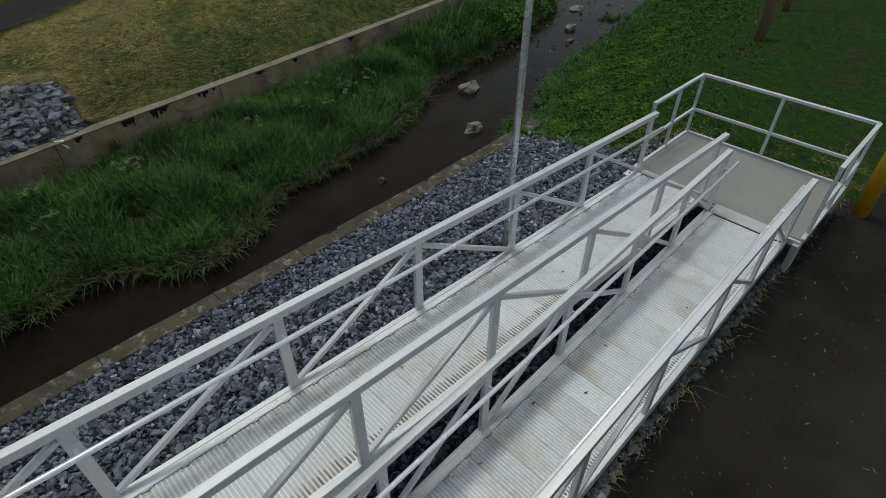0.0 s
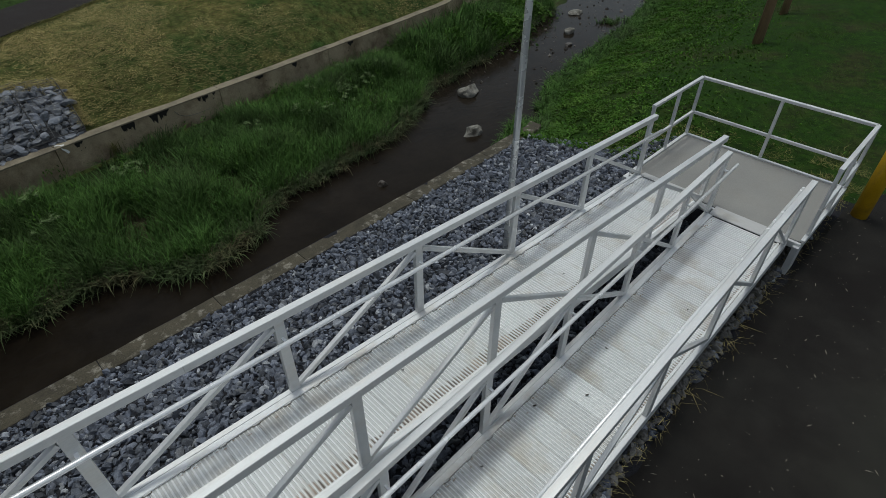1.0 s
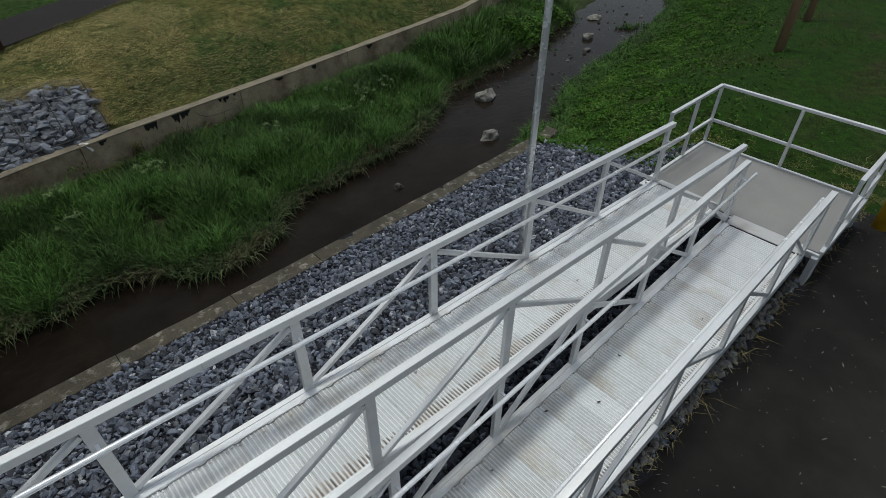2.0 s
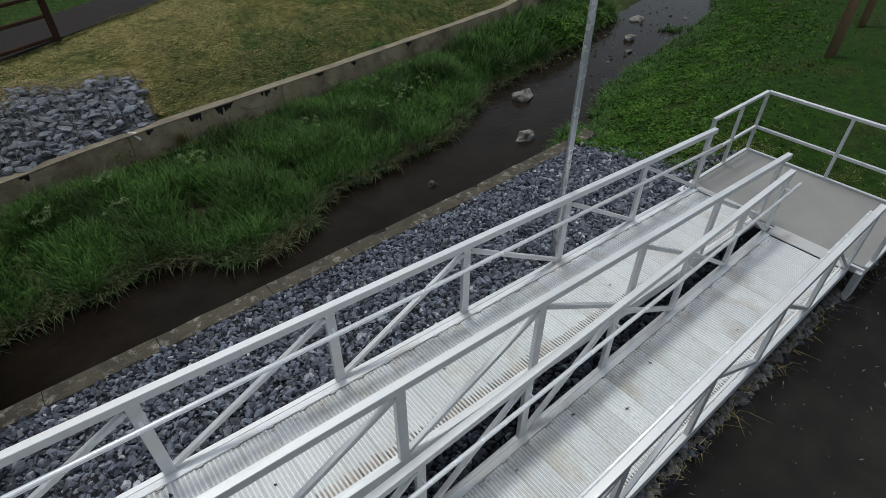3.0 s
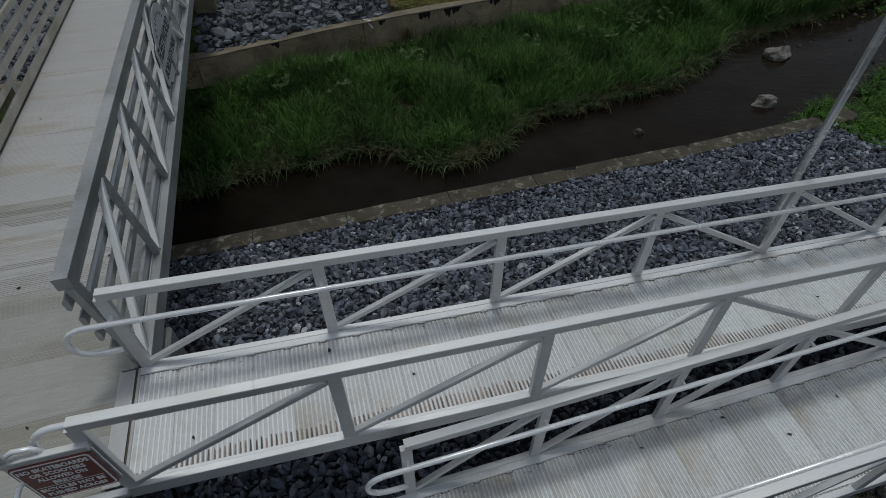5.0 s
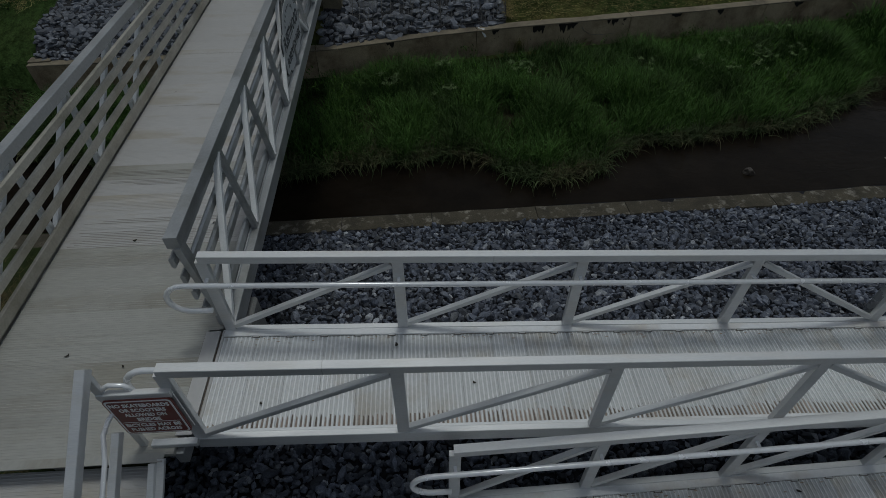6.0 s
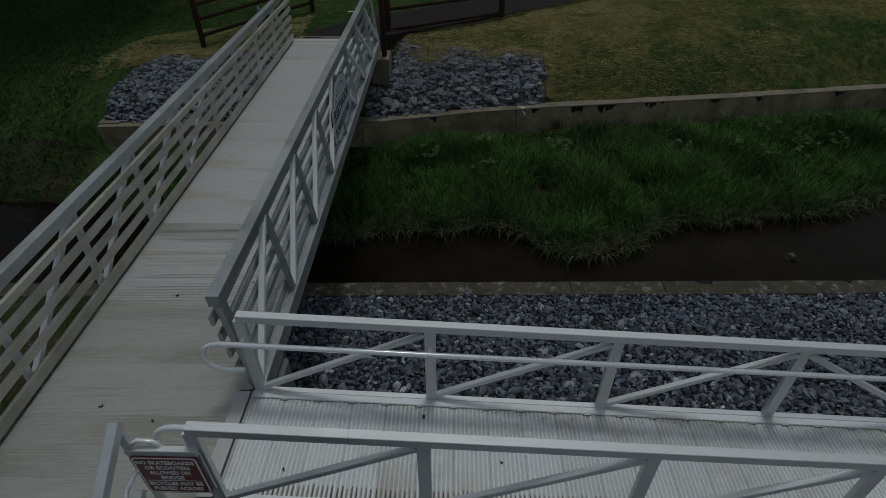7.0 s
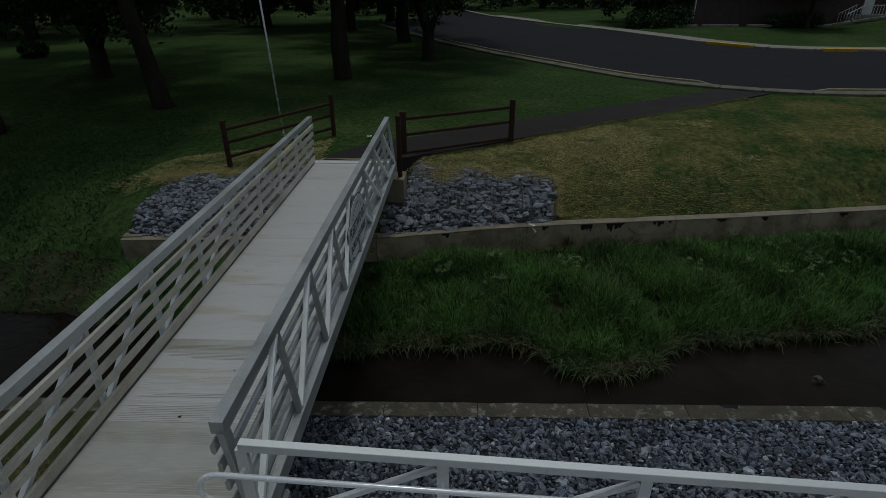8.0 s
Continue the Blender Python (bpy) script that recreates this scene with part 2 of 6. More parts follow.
def water_material():
    m = bpy.data.materials.new("stream_water")
    m.use_nodes = True
    n, l = m.node_tree.nodes, m.node_tree.links
    b = n["Principled BSDF"]
    b.inputs["Roughness"].default_value = 0.07
    b.inputs["IOR"].default_value = 1.33
    b.inputs["Specular IOR Level"].default_value = 0.085
    tc = n.new("ShaderNodeTexCoord")
    mp = n.new("ShaderNodeMapping")
    mp.inputs["Scale"].default_value = (1.0, 2.2, 1)
    l.new(tc.outputs["Object"], mp.inputs["Vector"])
    t = n.new("ShaderNodeTexNoise")
    t.inputs["Scale"].default_value, t.inputs["Detail"].default_value, t.inputs["Distortion"].default_value = 3.0, 5, 0.8
    l.new(mp.outputs[0], t.inputs["Vector"])
    # silty bed mottling; paler towards +x, with sky reflection painted into the colour
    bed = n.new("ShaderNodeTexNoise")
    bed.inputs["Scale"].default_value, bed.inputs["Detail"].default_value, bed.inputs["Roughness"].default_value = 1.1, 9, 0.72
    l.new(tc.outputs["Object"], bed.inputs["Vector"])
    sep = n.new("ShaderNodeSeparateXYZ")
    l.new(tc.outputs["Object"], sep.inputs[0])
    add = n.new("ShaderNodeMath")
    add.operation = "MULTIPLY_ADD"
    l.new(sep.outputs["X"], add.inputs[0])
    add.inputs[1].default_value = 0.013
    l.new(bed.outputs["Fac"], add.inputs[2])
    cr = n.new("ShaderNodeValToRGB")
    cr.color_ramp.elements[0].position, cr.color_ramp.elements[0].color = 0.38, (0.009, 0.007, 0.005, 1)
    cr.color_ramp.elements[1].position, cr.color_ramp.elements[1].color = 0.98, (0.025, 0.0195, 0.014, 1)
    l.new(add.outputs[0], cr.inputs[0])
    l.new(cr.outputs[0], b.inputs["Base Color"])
    bp = n.new("ShaderNodeBump")
    bp.inputs["Strength"].default_value, bp.inputs["Distance"].default_value = 0.35, 0.03
    l.new(t.outputs["Fac"], bp.inputs["Height"])
    l.new(bp.outputs[0], b.inputs["Normal"])
    return m


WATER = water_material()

# ---- mesh helpers ----
BASE = {}


def thing(name, at, label, category, group="", kind=""):
    ob = new(name)
    ob.empty_display_size = 0.2
    ob.location = at
    BASE[ob.name] = Vector(at)
    return tagged(ob, label, category, group, kind)


def mesh_of(name, bm, mat, smooth=False):
    me = bpy.data.meshes.new(name)
    bm.normal_update()
    bm.to_mesh(me)
    bm.free()
    for mm in (mat if isinstance(mat, (list, tuple)) else [mat]):
        me.materials.append(mm)
    if smooth:
        me.polygons.foreach_set("use_smooth", [True] * len(me.polygons))
    return me


def attach(ob, parent):
    ob.parent = parent
    if parent is not None and parent.name in BASE:
        ob.matrix_parent_inverse = Matrix.Translation(-BASE[parent.name])
    elif parent is not None:
        ob.matrix_parent_inverse = Matrix.Translation(-parent.location)
    return ob


def part(name, bm, mat, parent=None, label="", smooth=False):
    ob = new(name, mesh_of(name, bm, mat, smooth))
    attach(ob, parent)
    if label:
        tagged(ob, label)
    return ob


def shared(name, me, at, parent):
    """A piece on shared mesh data at a place."""
    ob = new(name, me)
    attach(ob, parent)
    ob.matrix_basis = at if isinstance(at, Matrix) else Matrix.Translation(at)
    return ob


def beam(bm, a, b, w, h, up=(0, 0, 1), c=None):
    """A bar from a to b, w across and h along up, with chamfered long edges."""
    a, b = Vector(a), Vector(b)
    d = (b - a).normalized()
    side = d.cross(Vector(up)).normalized()
    u = side.cross(d).normalized()
    c = min(0.004, min(w, h) * 0.1) if c is None else c
    x, y = w / 2, h / 2
    prof = [(-x + c, -y), (x - c, -y), (x, -y + c), (x, y - c), (x - c, y), (-x + c, y), (-x, y - c), (-x, -y + c)]
    ra = [bm.verts.new(a + side * p + u * q) for p, q in prof]
    rb = [bm.verts.new(b + side * p + u * q) for p, q in prof]
    for i in range(8):
        j = (i + 1) % 8
        bm.faces.new((ra[i], ra[j], rb[j], rb[i]))
    bm.faces.new(ra[::-1])
    bm.faces.new(rb)


def bar(a, b, w, h, up=(0, 0, 1), c=None):
    bm = bmesh.new()
    beam(bm, a, b, w, h, up, c)
    bmesh.ops.recalc_face_normals(bm, faces=bm.faces)
    return bm


def tube(bm, pts, r, seg=10, r_end=None, cap=True):
    pts = [Vector(p) for p in pts]
    rings = []
    n = len(pts)
    ref = None
    for i, p in enumerate(pts):
        d = (pts[min(i + 1, n - 1)] - pts[max(i - 1, 0)]).normalized()
        if ref is None:
            ref = d.orthogonal().normalized()
        ref = (ref - d * ref.dot(d)).normalized()
        o = d.cross(ref)
        rr = r if r_end is None else r + (r_end - r) * i / (n - 1)
        rings.append([bm.verts.new(p + (ref * math.cos(k * math.tau / seg) + o * math.sin(k * math.tau / seg)) * rr) for k in range(seg)])
    for q, s in zip(rings, rings[1:]):
        for k in range(seg):
            bm.faces.new((q[k], q[(k + 1) % seg], s[(k + 1) % seg], s[k]))
    if cap:
        bm.faces.new(rings[0][::-1])
        bm.faces.new(rings[-1])


def pipe(pts, r, seg=10, r_end=None):
    bm = bmesh.new()
    tube(bm, pts, r, seg, r_end)
    bmesh.ops.recalc_face_normals(bm, faces=bm.faces)
    return bm


def arrays(name, verts, faces, mat, smooth=False):
    me = bpy.data.meshes.new(name)
    verts = np.asarray(verts, float)
    me.from_pydata(verts.tolist(), [], faces.tolist() if isinstance(faces, np.ndarray) else faces)
    for mm in (mat if isinstance(mat, (list, tuple)) else [mat]):
        me.materials.append(mm)
    if smooth:
        me.polygons.foreach_set("use_smooth", [True] * len(me.polygons))
    return me


rng = np.random.default_rng(7)

# ---- the lie of the land ----
WALL_X = [-60, -7.2, -3.0, -0.2, 2.3, 4.35, 9.35, 14.1, 18.0, 26, 40, 90]
WALL_Y = [4.0, 9.2, 9.4, 9.62, 10.25, 10.62, 11.32, 12.1, 12.8, 15.6, 24, 60]
BANK_X = [-60, -14, -9.5, -7, -4, -0.9, 1, 2.6, 3.4, 4.1, 4.8, 5.6, 6.1, 7.5, 9.5, 11, 12.1, 13.6, 17, 22, 27, 40, 90]
BANK_Y = [3.5, 8.4, 7.6, 7.3, 6.6, 6.1, 6.5, 6.6, 6.3, 5.7, 5.6, 6.0, 6.7, 6.9, 7.2, 7.5, 8.1, 9.1, 9.7, 11.2, 12.2, 20, 55]
NEAR_X = [-60, -12, -1, 9, 13, 14.2, 14.9, 17.2, 20.2, 24.3, 28.3, 40, 90]
NEAR_Y = [0.2, 4.0, 4.24, 4.5, 4.7, 5.1, 5.65, 6.7, 7.3, 8.1, 9.2, 16.5, 50]
WATER_Z, LIP_Z, WALL_Z, LOT_Z, FAR_Z = -2.88, -2.4, -1.7, -1.12, -0.42


def wall_y(x):
    return np.interp(x, WALL_X, WALL_Y)


def bank_y(x):
    return np.interp(x, BANK_X, BANK_Y) + 0.07 * np.sin(2.9 * x) + 0.05 * np.sin(6.3 * x + 1)


def near_y(x):
    return np.interp(x, NEAR_X, NEAR_Y)


def ground_z(x, y):
    """Height of the ground at x, y (arrays or numbers)."""
    x, y = np.asarray(x, float), np.asarray(y, float)
    ny, by, wy = near_y(x), bank_y(x), wall_y(x)
    grassy = np.clip((x - 12.5) / 2.0, 0, 1)                       # right of the gravel the bank is natural
    left = np.clip((-7.0 - x) / 1.5, 0, 1)                         # left of the wall's end too
    z_gravel = LOT_Z + (LIP_Z - LOT_Z) * np.clip((y + 2.5) / (ny - 0.45 + 2.5), 0, 1)
    f = np.clip((y - 0.5) / np.maximum(ny - 0.5, 0.1), 0, 1)
    z_grass = LOT_Z - 0.05 - 1.75 * f * f * (3 - 2 * f)
    near = z_gravel * (1 - grassy) + z_grass * grassy
    bed = np.full_like(x, WATER_Z - 0.16)
    g = np.clip((y - by) / np.maximum(wy - by, 0.1), 0, 1)
    bank = WATER_Z - 0.1 + 0.5 * g ** 0.6
    d = y - wy
    lawn_wall = WALL_Z - 0.02 + (FAR_Z - WALL_Z + 0.02) * (1 - np.exp(-np.clip(d - 0.25, 0, None) / 1.3))
    d2 = y - by
    lawn_left = WATER_Z + (FAR_Z - WATER_Z) * (1 - np.exp(-np.clip(d2, 0, None) / 3.2))
    out = np.where(y < ny, near, np.where(y < by, bed, np.where(y < wy, bank * (1 - left) + lawn_left * left, lawn_wall * (1 - left) + lawn_left * left)))
    out = out + 0.33 * np.clip(1 - np.hypot(x + 1.2, y - 11.2) / 4.4, 0, 1) * np.clip((y - 11.9) / 0.6, 0, 1)      # made up to the bridge end
    k = np.clip((y - 47) / 11, 0, 1) * np.clip((x - np.interp(y, [40, 49, 57, 67, 81], [24, 19.2, 15.7, 10.5, 4.6]) - 4) / 5, 0, 1)
    return out + k * (0.35 + 0.148 * np.clip(x - 38, 0, 12))


def build_ground():
    xs = np.unique(np.concatenate([np.linspace(-220, -30, 12), np.linspace(-30, 45, 151), np.linspace(45, 260, 14)]))
    cols = []
    for x in xs:
        ny, by, wy = near_y(x), float(bank_y(x)), wall_y(x)
        by = min(by, wy - 0.5)
        ys = np.concatenate([[-300, -100, -40, -20, -10, -6, -4, -3], np.linspace(-2.5, ny - 0.01, 22), [ny + 0.01], np.linspace(ny + 0.1, by - 0.02, 6),
                             np.linspace(by + 0.02, wy - 0.05, 10), [wy + 0.06], wy + np.array([0.3, 0.6, 1, 1.5, 2, 3, 4, 5, 6.5, 8, 10, 13, 17, 22, 30, 45, 70, 110, 180, 400])])
        cols.append(ys)
    Y = np.array(cols)
    X = np.repeat(xs[:, None], Y.shape[1], 1)
    Z = ground_z(X, Y)
    wob = np.array([noise.noise((a * 0.7, b * 0.7, 0)) for a, b in zip(X.ravel(), Y.ravel())]).reshape(X.shape)
    Z = Z + np.where((Y > -2.4) & (np.abs(Y) < 60), wob * 0.03, 0)
    n, m = X.shape
    verts = np.stack([X, Y, Z], -1).reshape(-1, 3)
    i = np.arange(n - 1)[:, None] * m + np.arange(m - 1)[None, :]
    faces = np.stack([i, i + m, i + m + 1, i + 1], -1).reshape(-1, 4)
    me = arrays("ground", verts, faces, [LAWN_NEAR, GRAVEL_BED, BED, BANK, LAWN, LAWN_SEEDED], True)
    row = np.repeat(np.arange(m - 1)[None, :], n - 1, 0)
    cx = (X[:-1, :-1] + X[1:, 1:]) / 2
    cy = (Y[:-1, :-1] + Y[1:, 1:]) / 2
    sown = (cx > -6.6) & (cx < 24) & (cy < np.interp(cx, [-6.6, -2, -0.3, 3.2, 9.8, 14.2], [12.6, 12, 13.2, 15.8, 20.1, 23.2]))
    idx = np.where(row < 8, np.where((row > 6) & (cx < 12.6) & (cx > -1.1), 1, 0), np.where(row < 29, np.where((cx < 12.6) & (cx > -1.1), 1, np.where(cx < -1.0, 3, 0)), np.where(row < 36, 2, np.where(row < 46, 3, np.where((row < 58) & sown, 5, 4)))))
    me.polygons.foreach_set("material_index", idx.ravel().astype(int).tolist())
    return tagged(new("ground", me), "grassy ground with a stream channel, gravel and lawn", "ground", kind="structure")


build_ground()


def drape(name, line, half, lift, mat, label, category, step=0.6, rise=0.0, run=1.0):
    """A strip of even width laid along a line on the ground; its start may lie higher by rise, levelling out over run."""
    pts = []
    line = [Vector((*p, 0)) for p in line]
    for a, b in zip(line, line[1:]):
        k = max(1, int((b - a).length / step))
        pts += [a.lerp(b, i / k) for i in range(k)]
    pts.append(line[-1])
    verts, faces = [], []
    for i, p in enumerate(pts):
        d = (pts[min(i + 1, len(pts) - 1)] - pts[max(i - 1, 0)]).normalized()
        s = Vector((-d.y, d.x, 0))
        up = lift + rise * max(0.0, 1 - (p - pts[0]).length / run)
        for k in (-1, -0.5, 0, 0.5, 1):
            q = p + s * half * k
            verts.append((q.x, q.y, max(float(ground_z(q.x, q.y)) + lift, FAR_Z + up - 0.03)))
        for k in (1, -1):
            q = p + s * half * k
            verts.append((q.x, q.y, float(ground_z(q.x, q.y)) - 0.15))
    for i in range(len(pts) - 1):
        a, b = i * 7, (i + 1) * 7
        for k in range(6):
            faces.append((a + k, b + k, b + k + 1, a + k + 1))
        faces.append((a + 6, b + 6, b, a))
    return tagged(new(name, arrays(name, verts, faces, mat)), label, category, kind="structure")

# ---- paved areas ----
def asphalt_lot():
    """The dark lot beside the lower ramp, with a ragged edge on the gravel."""
    xs = np.concatenate([np.linspace(-60, -2, 12), np.linspace(-1.5, 16, 90), np.linspace(17, 90, 14)])
    edge = np.where(xs < 12, -2.47 - 0.012 * xs, -2.62 - 0.35 * np.clip(xs - 12, 0, 8) - 0.9 * np.clip(xs - 20, 0, None) * 0.5)
    edge = edge + 0.05 * np.sin(3.1 * xs) + 0.03 * np.sin(7.7 * xs + 1)
    verts, faces = [], []
    for x, e in zip(xs, edge):
        for y, z in ((-80, LOT_Z + 0.03), (-12, LOT_Z + 0.03), (-5, LOT_Z + 0.03), (e - 0.06, LOT_Z + 0.03), (e, LOT_Z + 0.012), (e, LOT_Z - 0.1)):
            verts.append((x, y, z))
    for i in range(len(xs) - 1):
        for k in range(5):
            a = i * 6 + k
            faces.append((a, a + 6, a + 7, a + 1))
    tagged(new("pavement", arrays("pavement", verts, faces, ASPHALT)), "black asphalt lot with scattered grit", "pavement", kind="structure")


asphalt_lot()


def lot_grit():
    n = 420
    x, y = rng.uniform(1, 13, n), -2.6 - np.abs(rng.normal(0, 1.6, n))
    a, q = rng.uniform(0, math.tau, n), rng.uniform(0.004, 0.013, n)
    long = np.where(rng.uniform(0, 1, n) < 0.25, 4.0, 1.0)
    V, z = [], LOT_Z + 0.031
    for k in range(n):
        d, e = Vector((math.cos(a[k]), math.sin(a[k]), 0)) * q[k] * long[k], Vector((-math.sin(a[k]), math.cos(a[k]), 0)) * q[k] * 0.6
        c = Vector((x[k], y[k], z))
        V += [c - d, c - e, c + d, c + e, c + Vector((0, 0, 0.006))]
    F = [[5 * k + i, 5 * k + (i + 1) % 4, 5 * k + 4] for k in range(n) for i in range(4)]
    tagged(new("asphalt_grit", arrays("asphalt_grit", [v[:] for v in V], F, GRIT)), "pale grit and straw bits on the asphalt", "grit", kind="stuff")


lot_grit()
drape("footpath", [(-1.25, 10.72), (-1.15, 11.9), (-0.3, 13.2), (1.4, 14.6), (3.2, 15.8), (5.3, 17.2), (9.8, 20.1), (15.0, 23.7)], 0.98, 0.03, PATHWAY, "dark asphalt footpath across the lawn", "path", rise=0.36, run=3.6)
KERB_NEAR = [(-9, 65.5), (-0.4, 45.2), (3.7, 37.4), (7.55, 31.4), (10.1, 27.55), (12.2, 25.5), (13.9, 24.3), (15.5, 23.5), (17.4, 22.98), (19.5, 22.78), (30, 22.75), (70, 23)]
KERB_FAR = [(1, 95), (4.6, 80.7), (10.5, 67.2), (15.7, 57.4), (19.2, 49.0), (21, 44.7), (24, 40.7), (26.7, 39.6), (31.4, 39), (70, 39)]


def roadway():
    n = 40

    def even(line):
        p = np.array(line, float)
        s = np.concatenate([[0], np.cumsum(np.hypot(*np.diff(p, axis=0).T))])
        q = np.linspace(0, s[-1], n)
        return np.stack([np.interp(q, s, p[:, 0]), np.interp(q, s, p[:, 1])], -1)
    a, b = even(KERB_NEAR), even(KERB_FAR)
    verts, faces = [], []
    for i in range(n):
        for k in range(5):
            x, y = a[i] + (b[i] - a[i]) * k / 4
            verts.append((x, y, FAR_Z + 0.03 + 0.06 * (1 - abs(k - 2) / 2)))
    for i in range(n - 1):
        for k in range(4):
            q = i * 5 + k
            faces.append((q, q + 1, q + 6, q + 5))
    tagged(new("road", arrays("road", verts, faces, ROADWAY)), "dark asphalt street bending behind the lawn", "road", kind="structure")


roadway()


def kerb(name, line, mat, label, width=0.45, high=0.14, kind="structure"):
    bm = bmesh.new()
    pts = [Vector((x, y, 0)) for x, y in line]
    for a, b in zip(pts, pts[1:]):
        beam(bm, (a.x, a.y, FAR_Z + high / 2 - 0.02), (b.x, b.y, FAR_Z + high / 2 - 0.02), width, high + 0.12, c=0.02)
    bmesh.ops.recalc_face_normals(bm, faces=bm.faces)
    ob = part(name, bm, mat)
    tagged(ob, label, "kerb", kind=kind)


kerb("kerb", KERB_NEAR, KERB_MOSSY, "mossy concrete gutter strip along the street", 0.78, 0.07)
kerb("kerb", [(-0.1, 45.8), (3.95, 38.1), (7.72, 32.1), (9.15, 29.7), (10.57, 27.75), (12.0, 26.35), (13.25, 25.45)], FADED_YELLOW, "kerb lip with faded yellow paint", 0.13, 0.15)
kerb("kerb", [(18.3, 23.3), (30, 23.2)], FADED_YELLOW, "kerb lip with faded yellow paint", 0.13, 0.15)
kerb("kerb", [(x + 0.1, y + 0.1) for x, y in KERB_FAR], KERB, "pale concrete kerb across the street", 0.7)
drape("pavement", [(5.9, 81.6), (11.9, 67.9), (17.1, 58.1), (20.6, 49.8), (22.2, 45.9), (24.9, 42.2), (27.1, 41.1), (31.6, 40.6), (70, 40.6)], 0.85, 0.1, KERB, "pale concrete footway across the street", "pavement")
kerb("kerb", [(20.9, 44.2), (23.2, 41.2)], YELLOW, "yellow-painted stretch of kerb", 0.3, 0.2)
kerb("kerb", [(27.2, 39.25), (38, 38.8)], YELLOW, "yellow-painted stretch of kerb", 0.3, 0.2)


def dropped_kerb_end(a, b):
    """The sloping stone where the kerb drops towards the crossing."""
    tagged(part("kerb", bar((*a, FAR_Z + 0.08), (*b, FAR_Z - 0.04), 0.13, 0.2, c=0.02), FADED_YELLOW), "sloping kerb stone at the crossing", "kerb", kind="structure")


dropped_kerb_end((13.25, 25.45), (13.85, 25.0))
dropped_kerb_end((18.3, 23.3), (17.6, 23.38))


# ---- stream walls ----
def along(fx, x0, x1, step):
    return [(x, float(fx(x))) for x in np.arange(x0, x1 + 0.01, step)]


def channel_lip():
    """The low concrete edge between gravel and stream, cast in lengths."""
    ob = thing("channel_edge", (6, 4.2, LIP_Z), "low weathered concrete edge between gravel and stream", "retaining wall", kind="structure")
    cuts = [-8.5, -5.4, -2.2, 0.35, 1.98, 3.9, 5.6, 8.4, 11.0, 13.3]
    for a, b in zip(cuts, cuts[1:]):
        bm = bmesh.new()
        xs = np.linspace(a + 0.006, b - 0.006, 9)
        prev = None
        for x in xs:
            o = float(near_y(x)) + 0.02 * noise.noise((x * 2, 0, 3))
            i = o - 0.40 + 0.03 * noise.noise((x * 3, 5, 1))
            t = LIP_Z + 0.02 * noise.noise((x * 1.7, 2, 2))
            ring = [bm.verts.new(v) for v in ((x, i, t - 0.3), (x, i, t - 0.015), (x, i + 0.02, t + 0.02), (x, o - 0.03, t + 0.012), (x, o, t - 0.025), (x, o + 0.01, WATER_Z - 0.3))]
            if prev:
                for k in range(5):
                    bm.faces.new((prev[k], ring[k], ring[k + 1], prev[k + 1]))
            else:
                bm.faces.new(ring)
            prev = ring
        bm.faces.new(prev[::-1])
        bmesh.ops.recalc_face_normals(bm, faces=bm.faces)
        part("concrete_length", bm, CONCRETE, ob)


channel_lip()


